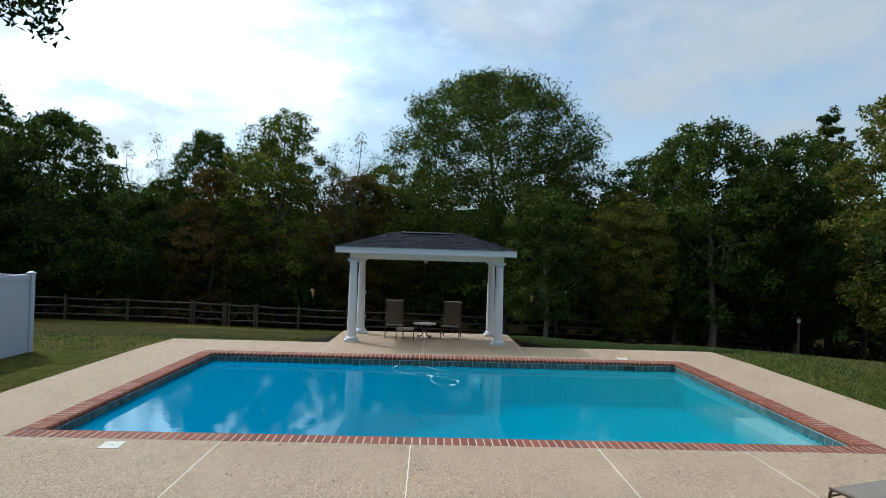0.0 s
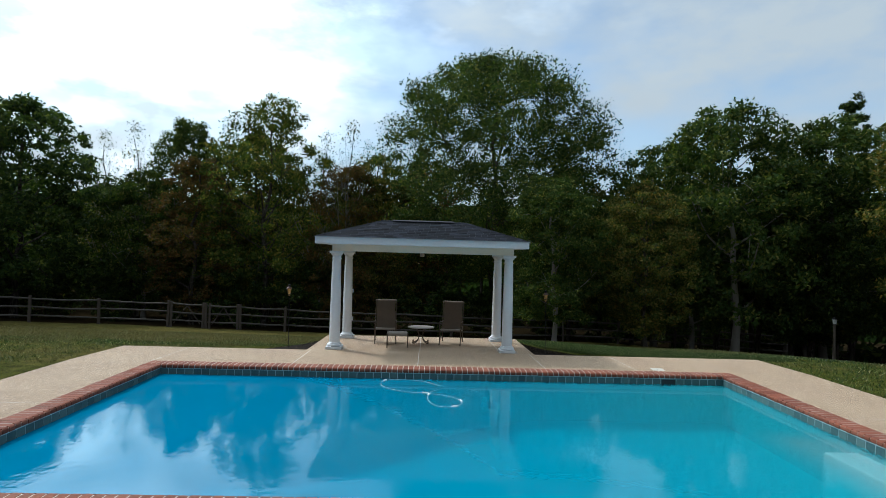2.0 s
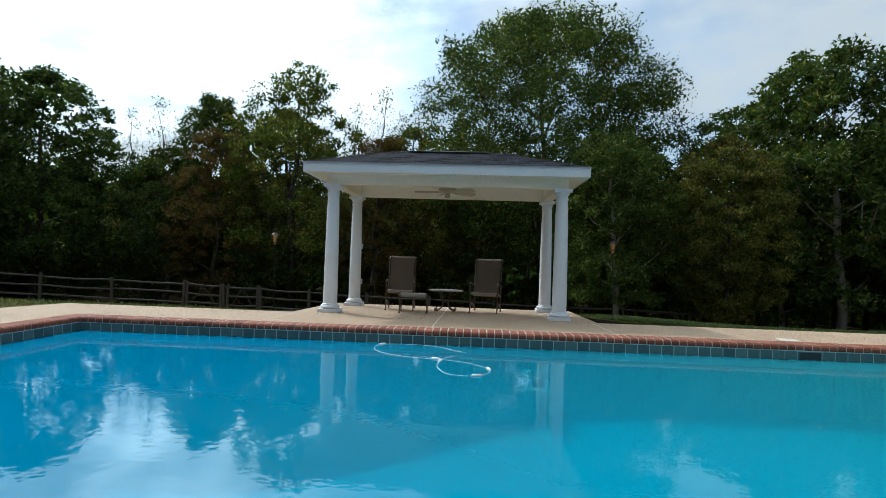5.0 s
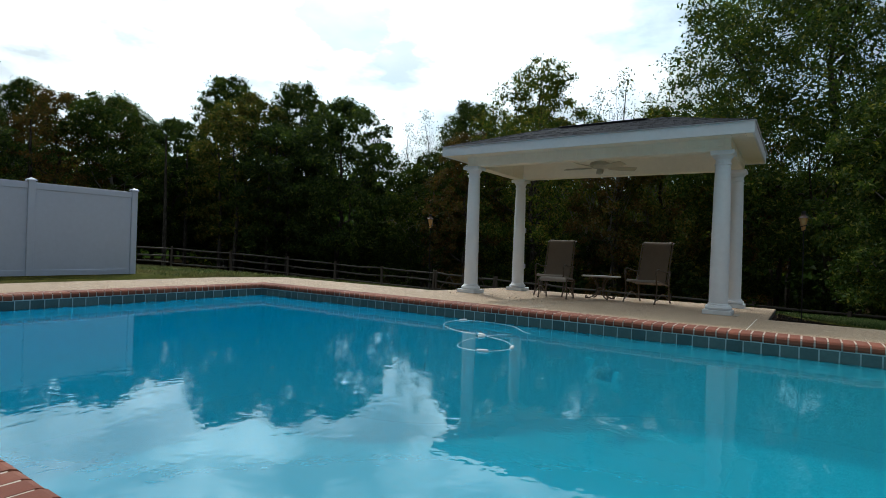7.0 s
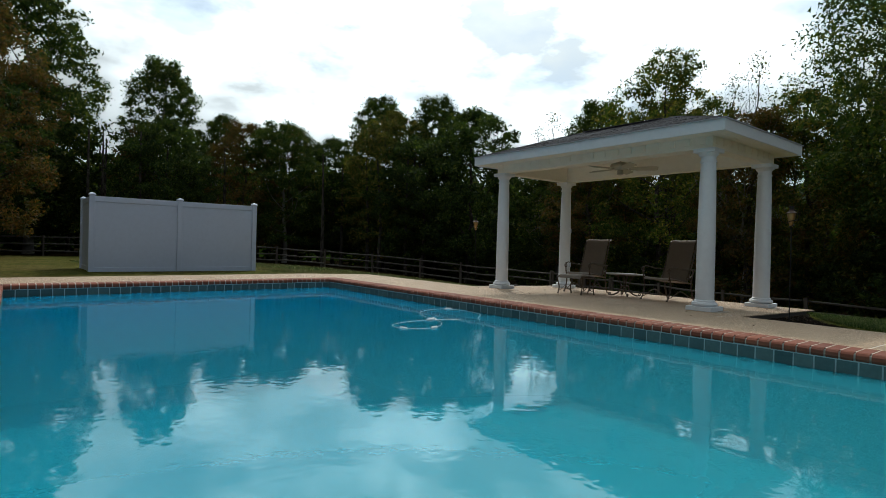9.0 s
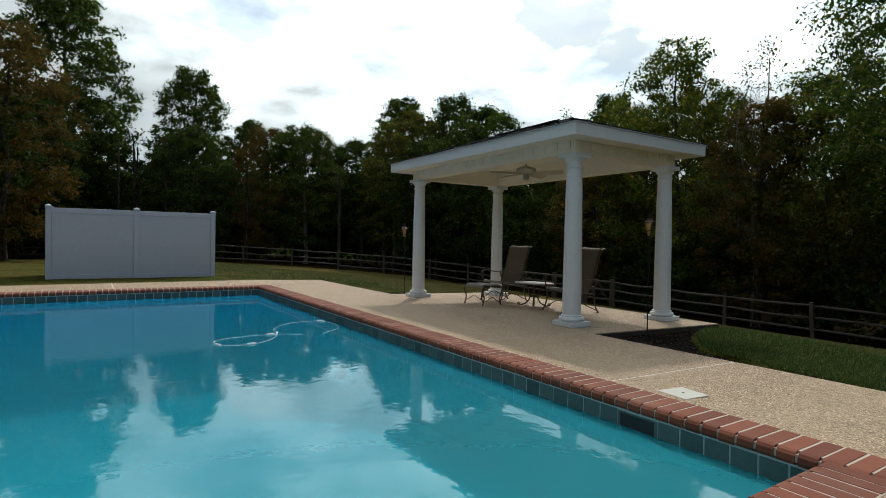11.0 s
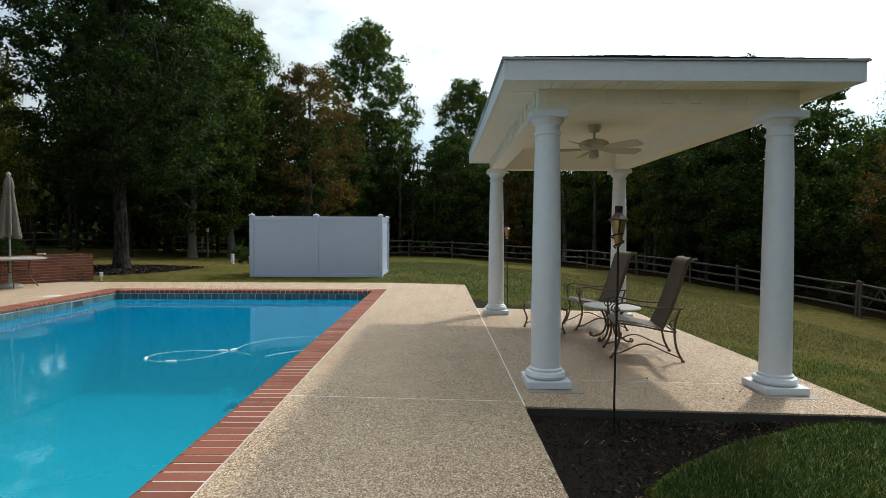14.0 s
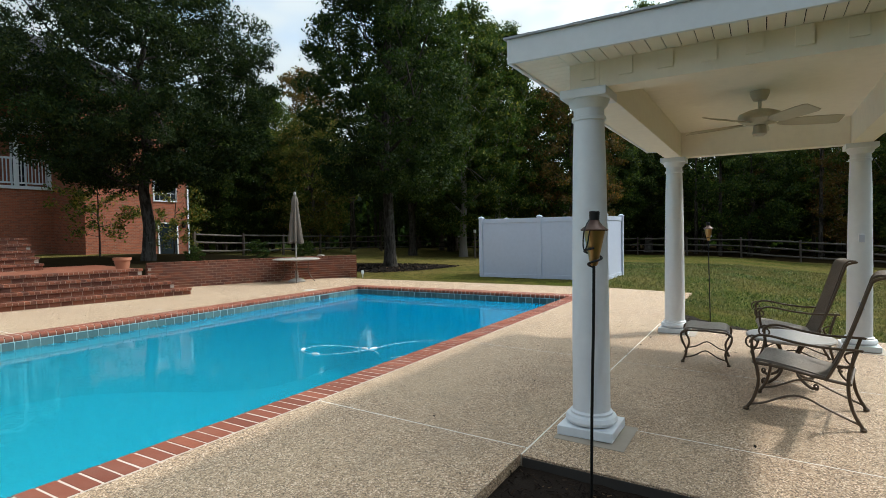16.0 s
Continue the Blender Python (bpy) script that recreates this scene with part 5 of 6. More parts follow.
def side_table(at):
    ob = thing("side_table", "round stone-topped side table on four curled bronze legs", "table", at=at)
    part("tabletop", lathe(bmesh.new(), [(0.36, 0.445), (0.385, 0.45), (0.39, 0.462), (0.38, 0.475), (0.30, 0.477)], 40), M_TABLETOP, ob, smooth=True)
    part("ring", lathe(bmesh.new(), [(0.20, 0.425), (0.21, 0.445)], 24), M_BRONZE, ob)
    for i in range(4):
        m = pose(0, 0, 0, 0, 0, 45 + 90 * i)
        leg = part("leg", tube(bmesh.new(), spline([(0.19, 0, 0.43), (0.13, 0, 0.37), (0.075, 0, 0.22), (0.12, 0, 0.09), (0.24, 0, 0.022), (0.30, 0, 0.03)], 5), 0.015, 7), M_BRONZE, ob, smooth=True, at=m)
        part("scroll", tube(bmesh.new(), [(a, 0, b) for a, b in scroll(0.30, 0.045, 0.03, 1.2, -1.6, 12)], 0.010, 6), M_BRONZE, leg)
    part("hub", lathe(bmesh.new(), [(0.07, 0.19), (0.085, 0.21), (0.07, 0.23)], 16), M_BRONZE, ob)
    return ob


side_table(pose(5.50, 4.02, deck_z(4.02) + 0.003, LEAN))

# ---- garden torches ----
M_BLACKIRON = simple("black_iron", (0.02, 0.02, 0.02), (0.01, 0.01, 0.01), 12, 0.5, 0.6)
M_COPPER = simple("tarnished_copper", (0.50, 0.33, 0.14), (0.28, 0.17, 0.07), 14, 0.38, 0.85, bump=0.15, bscale=90)
M_LID = simple("brown_torch_lid", (0.085, 0.042, 0.026), (0.045, 0.024, 0.017), 14, 0.5, 0.5)


def garden_torch(at, foot):
    ob = thing("garden_torch", "copper cone garden torch on a thin black iron stake", "torch", group="garden torches beside the pavilion", at=at)
    part("stake", tube(bmesh.new(), spline([(0.004, 0, foot - 0.1), (0.0, 0.004, 0.4), (-0.004, 0, 0.9), (0, 0, 1.26)], 3), 0.0085, 7), M_BLACKIRON, ob)
    cone = part("oil_cone", lathe(bmesh.new(), [(0.014, 1.245), (0.022, 1.255), (0.060, 1.445), (0.056, 1.448)], 18), M_COPPER, ob, smooth=True)
    part("lid", lathe(bmesh.new(), [(0.073, 1.44), (0.075, 1.447), (0.048, 1.468), (0.030, 1.49), (0.028, 1.50)], 18), M_LID, cone, smooth=True)
    part("snuffer", lathe(bmesh.new(), [(0.027, 1.498), (0.029, 1.545), (0.025, 1.55)], 14), M_BLACKIRON, ob)
    part("spiral", tube(bmesh.new(), [((0.026 + 0.032 * k / 26) * math.cos(k * 0.36), (0.026 + 0.032 * k / 26) * math.sin(k * 0.36), 1.235 + 0.11 * k / 26) for k in range(27)], 0.0065, 6), M_BLACKIRON, ob, smooth=True)
    part("chain", tube(bmesh.new(), spline([(-0.03, 0.03, 1.50), (-0.085, 0.06, 1.44), (-0.09, 0.065, 1.36), (-0.07, 0.055, 1.335), (-0.055, 0.04, 1.37), (-0.065, 0.03, 1.44)], 4), 0.004, 5), M_BLACKIRON, ob)
    return ob


TORCH = garden_torch(pose(8.91, 2.97, 0.04, 1, 0.5, 200), -0.16)
copy_thing(TORCH, pose(1.94, 3.04, 0.03, 0, -1, 60))

# ---- pool edge ----
PITCH, TILE = 0.1165, 0.174


def coping_brick_mesh():
    prof = [(0.33, -0.085), (0.33, 0.004), (0.028, 0.004), (0.006, -0.004), (-0.010, -0.022), (-0.012, -0.055), (0.0, -0.078), (0.018, -0.085)]
    bm = bmesh.new()
    w = (PITCH - 0.017) / 2
    a = [bm.verts.new((-w, y, z)) for y, z in prof]
    b = [bm.verts.new((w, y, z)) for y, z in prof]
    bm.faces.new(a[::-1])
    bm.faces.new(b)
    for i in range(len(prof)):
        j = (i + 1) % len(prof)
        bm.faces.new((a[i], a[j], b[j], b[i]))
    bmesh.ops.recalc_face_normals(bm, faces=bm.faces)
    return mesh_of(bm, "brick", M_COPING)


COPING_BRICK = coping_brick_mesh()
TILE_MESH = mesh_of(box_bm((-TILE / 2 + 0.007, -0.006, -0.255), (TILE / 2 - 0.007, 0.004, -0.088), 0.0), "tile", M_TILE)
edge_rng = random.Random(9)
for tag, start, turn, length, over in (("far", (0, NORTH), 0, POOL_L, 0.33), ("near", (POOL_L, -POOL_W), 180, POOL_L, 0.33), ("left", (0, -POOL_W), 90, POOL_W + NORTH, 0.0), ("right", (POOL_L, NORTH), -90, POOL_W + NORTH, 0.0)):
    base = Matrix.Translation((*start, 0)) @ Matrix.Rotation(radians(turn), 4, "Z")
    cop = thing("coping", "red bullnose brick coping with pale mortar joints at the pool edge", "coping", kind="structure")
    mort = bmesh.new()
    box(mort, (-over + 0.004, 0.036, -0.088), (length + over - 0.004, 0.339, 0.0012))
    box(mort, (-over + 0.004, 0.0, -0.075), (length + over - 0.004, 0.036, -0.014))
    bmesh.ops.transform(mort, matrix=base, verts=mort.verts)
    part("mortar_bed", mort, M_MORTAR, cop)
    n = round((length + 2 * over) / PITCH)
    p = (length + 2 * over) / n
    for i in range(n):
        part("brick", COPING_BRICK, None, cop, at=base @ pose(-over + p * (i + 0.5), edge_rng.uniform(-0.002, 0.002), edge_rng.uniform(-0.0015, 0.0015), 0, 0, edge_rng.uniform(-0.4, 0.4)))
    band = bmesh.new()
    box(band, (0, 0.0005, -0.26), (length, 0.02, -0.086))
    bmesh.ops.transform(band, matrix=base, verts=band.verts)
    grout = part("tile_band", band, M_GROUT, POOL)
    n = round(length / TILE)
    p = length / n
    mouth = {"far": 10.98, "near": POOL_L - 1.375}.get(tag, -9)
    for i in range(n):
        c = p * (i + 0.5)
        if abs(c - mouth) < 0.16:
            continue
        part("tile", TILE_MESH, None, grout, at=base @ pose(c, 0, 0))
    if mouth > 0:
        sk = thing("skimmer", "dark skimmer mouth in the tiled pool wall under a white lid", "skimmer", group="pool skimmers", at=base @ pose(mouth, 0, 0))
        part("throat", box_bm((-0.15, -0.003, -0.24), (0.15, 0.02, -0.10)), simple("skimmer_dark", (0.02, 0.03, 0.035), (0.012, 0.018, 0.02), 8, 0.7), sk)
        for lo, hi in (((-0.17, -0.009, -0.25), (-0.15, 0.012, -0.092)), ((0.15, -0.009, -0.25), (0.17, 0.012, -0.092)), ((-0.15, -0.009, -0.105), (0.15, 0.012, -0.092))):
            part("rim", box_bm(lo, hi, 0.002), M_TILE, sk)

M_COVER = simple("aged_white_plastic", (0.64, 0.60, 0.53), (0.54, 0.50, 0.44), 9, 0.5)


def skimmer_lid(x, y, turn):
    ob = thing("deck_cover", "square white plastic access cover set in the deck", "cover", group="deck covers", at=pose(x, y, deck_z(y), 0, 0, turn))
    part("plate", box_bm((-0.135, -0.135, -0.01), (0.135, 0.135, 0.008), 0.004), M_COVER, ob)
    part("finger_hole", lathe(bmesh.new(), [(0.012, 0.0085), (0.012, 0.0095)], 12), M_BLACKIRON, ob)


skimmer_lid(10.985, 0.59, -7)
skimmer_lid(1.33, -6.69, 4)


def pool_cleaner():
    ob = thing("pool_cleaner_hose", "white floating cleaner hose with float collars looping on the water", "hose")
    m_h = simple("white_hose", (0.75, 0.78, 0.78), (0.65, 0.7, 0.7), 8, 0.4)
    m_hose = simple("hose_rubber", (0.55, 0.66, 0.68), (0.48, 0.58, 0.6), 8, 0.4)
    z = WATER_Z - 0.001
    line = [(6.95, -0.53, -0.43), (6.74, -0.56, -0.31), (6.42, -0.60, z - 0.03), (5.99, -0.55, z), (5.6, -0.16, z), (5.16, -0.06, z), (4.80, -0.16, z), (4.74, -0.48, z), (4.9, -0.81, z), (5.29, -1.07, z), (5.66, -1.13, z), (6.05, -1.30, z), (6.28, -1.55, z), (6.33, -1.78, z), (6.18, -2.03, z), (5.9, -2.02, z), (5.76, -1.81, z), (5.70, -1.48, z), (5.75, -1.10, z), (5.86, -0.9, z), (6.1, -0.62, z - 0.02), (6.3, -0.3, z - 0.1), (6.4, -0.03, z - 0.12)]
    pts = spline(line, 5)
    part("hose", tube(bmesh.new(), pts, 0.0042, 7), m_hose, ob, smooth=True)
    for k in (6, 10, 12.4, 14, 17.6):
        i = int(k * 5)
        d = (pts[i + 1] - pts[i]).normalized()
        q = d.to_track_quat("Z", "Y").to_matrix().to_4x4()
        part("float_collar", lathe(bmesh.new(), [(0.008, -0.06), (0.016, -0.05), (0.0175, 0.0), (0.016, 0.05), (0.008, 0.06)], 12, Matrix.Translation(pts[i] + Vector((0, 0, 0.006))) @ q), m_h, ob, smooth=True)
    m_w = simple("cleaner_white", (0.90, 0.92, 0.92), (0.82, 0.84, 0.84), 6, 0.35)
    m_b = simple("cleaner_blue", (0.004, 0.008, 0.05), (0.003, 0.005, 0.025), 6, 0.4)
    cl = thing("pool_cleaner", "white-wheeled pool cleaner with a navy blue hood under the water", "pool cleaner", at=pose(7.0, -0.55, -0.60, 8, 6, 92))
    part("underbody", box_bm((-0.17, -0.11, -0.085), (0.17, 0.11, -0.02), 0.025), m_w, cl)
    part("hood", lathe(bmesh.new(), [(0.165, -0.03), (0.16, 0.03), (0.11, 0.09), (0.04, 0.11), (0.0, 0.11)], 18), m_b, cl, smooth=True)
    part("hose_fitting", lathe(bmesh.new(), [(0.03, 0.09), (0.028, 0.15), (0.014, 0.19)], 10, pose(0, 0, 0, 0, -20, 0)), m_w, cl, smooth=True)
    for sx, sy, r in ((-0.03, -0.15, 0.115), (-0.15, 0.12, 0.085), (0.15, 0.12, 0.085)):
        wheel = part("wheel", lathe(bmesh.new(), [(0.03, -0.035), (r - 0.015, -0.035), (r, -0.02), (r, 0.02), (r - 0.015, 0.035), (0.03, 0.035)], 18, pose(sx, sy, -0.02, 82 if sy < 0 else 98, 0, 0)), m_w, cl, smooth=True)
        part("hub", lathe(bmesh.new(), [(0.032, -0.042), (0.032, 0.042)], 12, pose(sx, sy, -0.02, 82 if sy < 0 else 98, 0, 0)), m_b, wheel)
    part("sweep_float", lathe(bmesh.new(), [(0.0, -0.06), (0.045, -0.045), (0.06, 0.0), (0.045, 0.045), (0.0, 0.06)], 14, pose(-0.20, 0.16, 0.14)), m_w, cl, smooth=True)
    part("sweep_tube", tube(bmesh.new(), spline([(-0.10, 0.06, 0.03), (-0.15, 0.12, 0.10), (-0.20, 0.16, 0.13)], 4), 0.009, 6), m_w, cl, smooth=True)


pool_cleaner()


def pool_light():
    ob = thing("pool_light", "round dark-rimmed underwater light on the pool wall", "pool light", at=pose(0.0, -3.15, -0.42, 0, 90, 0))
    rim = [(0.125 * math.cos(a * math.pi / 12), 0.125 * math.sin(a * math.pi / 12), 0.01) for a in range(25)]
    part("rim", tube(bmesh.new(), rim, 0.02, 8), simple("light_rim", (0.03, 0.04, 0.05), (0.02, 0.028, 0.035), 10, 0.4), ob, smooth=True)
    part("lens", lathe(bmesh.new(), [(0.0, 0.012), (0.07, 0.009), (0.11, 0.002)], 20), M_PLASTER, ob, smooth=True)


pool_light()


# ---- mulch bed and lawn blades ----


def mulch_bed(name, label, mirrored):
    bed = bmesh.new()
    rng = random.Random(11)
    n = 26
    rows = []
    for i in range(n + 1):
        y = 2.31 + (4.95 - 2.31) * i / n
        e = bed_edge(y, not mirrored) + 0.03 * math.sin(i * 1.9)
        rows.append([bed.verts.new((8.50 + (e - 8.50) * j / 14, y, deck_z(y) - 0.075 + 0.012 * noise.noise((j * 0.9, i * 0.9, 0)) - (0.03 if j == 14 else 0))) for j in range(15)])
    for a, b in zip(rows, rows[1:]):
        for j in range(14):
            bed.faces.new((a[j], a[j + 1], b[j + 1], b[j]))
    m = Matrix.Identity(4)
    if mirrored:
        m = Matrix.Translation((11.17, 0, 0)) @ Matrix.Diagonal((-1, 1, 1, 1))
        bmesh.ops.transform(bed, matrix=m, verts=bed.verts)
        bmesh.ops.reverse_faces(bed, faces=bed.faces)
    ob = tagged(part(name, bed, M_MULCH, smooth=True), label, "mulch bed", kind="structure")
    chips = bmesh.new()
    for _ in range(5200 if not mirrored else 500):
        y = rng.uniform(2.33, 4.9)
        x = rng.uniform(8.57, max(8.6, bed_edge(y, not mirrored)))
        s = rng.uniform(0.004, 0.017)
        q = m @ pose(x, y, deck_z(y) - 0.066 + rng.uniform(-0.006, 0.008), rng.uniform(-40, 40), rng.uniform(-40, 40), rng.uniform(0, 360))
        v = [chips.verts.new(q @ Vector(p)) for p in ((-s * 1.6, -s * 0.35, 0), (s * 1.6, -s * 0.3, 0.004), (s * 1.5, s * 0.35, 0), (-s * 1.4, s * 0.3, 0.005))]
        chips.faces.new(v)
    tagged(part("mulch_chips", chips, M_CHIP), "shredded dark bark chips and a few dry leaves", "mulch", kind="stuff")


_k = Nodes("bark_chip")
M_CHIP = _k.done(_k.ramp(_k.island_random(), [(0.0, (0.008, 0.006, 0.005)), (0.6, (0.016, 0.012, 0.009)), (0.93, (0.040, 0.026, 0.017)), (1.0, (0.22, 0.15, 0.085))]), 0.9, 0, 0.1)
mulch_bed("mulch_bed", "black bark mulch bed beside the pavilion slab", False)
mulch_bed("mulch_bed", "black bark mulch bed beside the pavilion slab", True)

_k = Nodes("grass_blade")
_c = _k.ramp(_k.island_random(), [(0.0, (0.016, 0.036, 0.006)), (0.5, (0.045, 0.080, 0.014)), (0.85, (0.10, 0.145, 0.03)), (1.0, (0.32, 0.30, 0.14))])
_s = _k.n.new("ShaderNodeSeparateXYZ")
_k.l.new(_k.pos, _s.inputs[0])
_f = _k.n.new("ShaderNodeMapRange")
_f.inputs["From Min"].default_value, _f.inputs["From Max"].default_value = 4.5, 8.5
_f.inputs["To Min"].default_value, _f.inputs["To Max"].default_value = -0.14, 0.07
_k.l.new(_s.outputs["Y"], _f.inputs["Value"])
_w = _k.n.new("ShaderNodeMapRange")
_w.inputs["From Min"].default_value, _w.inputs["From Max"].default_value = 3.5, 9.5
_w.inputs["To Min"].default_value, _w.inputs["To Max"].default_value = 0.0, 0.17
_k.l.new(_k.math("ABSOLUTE", _k.math("SUBTRACT", _s.outputs["X"], 9.5)), _w.inputs["Value"])
_d = _k.ramp(_k.math("ADD", _k.math("ADD", _k.noise(0.45, 5, 0.6), _w.outputs["Result"]), _f.outputs["Result"]), [(0.44, (0, 0, 0)), (0.66, (0.7, 0.7, 0.7))])
_c = _k.mix(_d, _c, (0.15, 0.125, 0.042))
M_BLADE = _k.done(_c, 0.6, 0, 0.3)
_t = _k.n.new("ShaderNodeBsdfTranslucent")
_k.l.new(_c, _t.inputs["Color"])
_m = _k.n.new("ShaderNodeMixShader")
_m.inputs[0].default_value = 0.4
_k.l.new(_k.bsdf.outputs[0], _m.inputs[1])
_k.l.new(_t.outputs[0], _m.inputs[2])
_k.l.new(_m.outputs[0], _k.out.inputs["Surface"])


def blades():
    rng = np.random.default_rng(5)
    n = 220000
    # more blades near the mulch bed, thinning out over the lawn
    x, y = rng.uniform(8.5, 15.5, n), 2.31 + rng.exponential(2.2, n)
    far = rng.uniform(-3.0, 9.0, n // 6), 2.31 + rng.exponential(4.5, n // 6)
    x, y = np.concatenate([x, far[0]]), np.concatenate([y, far[1]])
    fade = rng.uniform(0, 1, len(x)) < np.clip((13.0 - y) / 8.0, 0, 1) * np.clip((x + 3.0) / 3.0, 0.05, 1)
    x, y = x[fade], y[fade]
    keep = []
    for a, b in zip(x, y):
        on_slab = SLAB[0] - 0.02 < a < SLAB[2] + 0.02 and b < SLAB[3] + 0.02
        on_bed = 8.5 < a < bed_edge(b) + 0.02 and b < 4.95 or 0.4 < a < 2.7 and 11.17 - a < bed_edge(b, False)
        keep.append(not (on_slab or on_bed))
    keep = np.array(keep)
    x, y = x[keep], y[keep]
    z = np.array([ground_z(a, b) for a, b in zip(x, y)])
    m = len(x)
    h = rng.uniform(0.02, 0.052, m)
    a = rng.uniform(0, 2 * math.pi, m)
    w = rng.uniform(0.003, 0.006, m) * (1 + (y - 2.3) * 0.12)
    lean = rng.normal(size=(m, 2)) * 0.5 * h[:, None]
    v = np.empty((m, 3, 3))
    v[:, 0] = np.stack([x - np.cos(a) * w, y - np.sin(a) * w, z - 0.005], 1)
    v[:, 1] = np.stack([x + np.cos(a) * w, y + np.sin(a) * w, z - 0.005], 1)
    v[:, 2] = np.stack([x + lean[:, 0], y + lean[:, 1], z + h], 1)
    # coarser tufts over the open lawn
    q = 60000
    wx = np.concatenate([rng.uniform(-17.0, 2.6, q), rng.uniform(14.45, 23.0, q // 3)])
    wy = np.concatenate([rng.uniform(-4.0, 13.0, q), rng.uniform(-4.0, 9.0, q // 3)])
    ok = ~((wx > -2.3) & (wx < 14.45) & (wy < 2.33)) & ~((wx > -4.8) & (wx < -2.2) & (wy < 0.0)) & ~((wx > 0.4) & (wy < 5.0) & (wx < 2.7))
    wx, wy = wx[ok], wy[ok]
    wz = np.array([ground_z(a_, b_) for a_, b_ in zip(wx, wy)])
    wm, wa = len(wx), rng.uniform(0, 2 * math.pi, len(wx))
    wh, ww = rng.uniform(0.03, 0.085, wm), rng.uniform(0.008, 0.016, wm)
    wl_ = rng.normal(size=(wm, 2)) * 0.7 * wh[:, None]
    t = np.empty((wm, 3, 3))
    t[:, 0] = np.stack([wx - np.cos(wa) * ww, wy - np.sin(wa) * ww, wz - 0.005], 1)
    t[:, 1] = np.stack([wx + np.cos(wa) * ww, wy + np.sin(wa) * ww, wz - 0.005], 1)
    t[:, 2] = np.stack([wx + wl_[:, 0], wy + wl_[:, 1], wz + wh], 1)
    v, m = np.concatenate([v, t]), m + wm
    me = bpy.data.meshes.new("grass")
    me.vertices.add(m * 3)
    me.vertices.foreach_set("co", v.ravel())
    me.loops.add(m * 3)
    me.loops.foreach_set("vertex_index", np.arange(m * 3))
    me.polygons.add(m)
    me.polygons.foreach_set("loop_start", np.arange(m) * 3)
    me.update()
    me.validate()
    me.materials.append(M_BLADE)
    tagged(new("grass", me), "short green lawn grass with dry blades", "grass", kind="stuff")


blades()

# ---- terrace: brick steps, wall, house ----
STEP_AT = Matrix.Translation((3.28, -8.92, 0)) @ Matrix.Rotation(radians(-11.5), 4, "Z")
RISE, TREAD = 0.172, 0.33


def brick_mesh(l, d, h):
    return mesh_of(box_bm((-l / 2, -d / 2, -h / 2), (l / 2, d / 2, h / 2), 0.0), "brick", M_WALLBRICK)


NOSE, STRETCHER, RISER = brick_mesh(0.092, 0.30, 0.06), brick_mesh(0.205, 0.095, 0.064), brick_mesh(0.205, 0.095, 0.092)


def brick_steps(name, label, at, count, z0, inset, length, detail):
    ob = thing(name, label, "steps", kind="structure", at=at)
    rng = random.Random(count)
    for i in range(count):
        z = z0 + RISE * i
        x0, y1 = inset * i, -TREAD * i
        core = part("step", box_bm((x0 + 0.02, y1 - 0.30 - (3.0 if i == count - 1 else 0.1), z0 - 0.1 if i == 0 else z - 0.02), (length, y1 - 0.02, z + RISE - 0.006)), M_WALLBRICK, ob)
        part("mortar_joint", box_bm((x0 + 0.02, y1 - 0.265, z + RISE - 0.056), (x0 + detail, y1 + 0.024, z + RISE - 0.004)), M_DARKMORTAR, core)
        part("mortar_joint", box_bm((x0 + 0.024, y1 - 0.03, z + 0.004), (x0 + detail, y1 - 0.0125, z + RISE - 0.062)), M_DARKMORTAR, core)
        n = int(detail / 0.102)
        for k in range(n):
            part("brick", NOSE, None, core, at=pose(x0 + 0.05 + 0.102 * k, y1 - 0.12, z + RISE - 0.03, 0, 0, rng.uniform(-0.6, 0.6)))
        m = int(detail / 0.216)
        for k in range(m):
            part("brick", RISER, None, core, at=pose(x0 + 0.12 + 0.216 * k + 0.1 * (i % 2), y1 - 0.055, z + 0.056))
    return ob


brick_steps("terrace_steps", "four wide brick steps from the deck up to the terrace", STEP_AT, 4, 0.0, 0.27, 9.0, 4.8)
terr = bmesh.new()
box(terr, (0.9, -4.6, 0.2), (9.0, -1.30, 4 * RISE - 0.004))
bmesh.ops.transform(terr, matrix=STEP_AT, verts=terr.verts)
tagged(part("terrace", terr, M_WALLBRICK), "brick-paved terrace above the steps", "terrace", kind="structure")
brick_steps("house_steps", "brick steps from the terrace up to the house", Matrix.Translation((5.08, -12.5, 0)) @ Matrix.Rotation(radians(-4), 4, "Z"), 5, 4 * RISE - 0.004, -0.02, 5.0, 3.0)


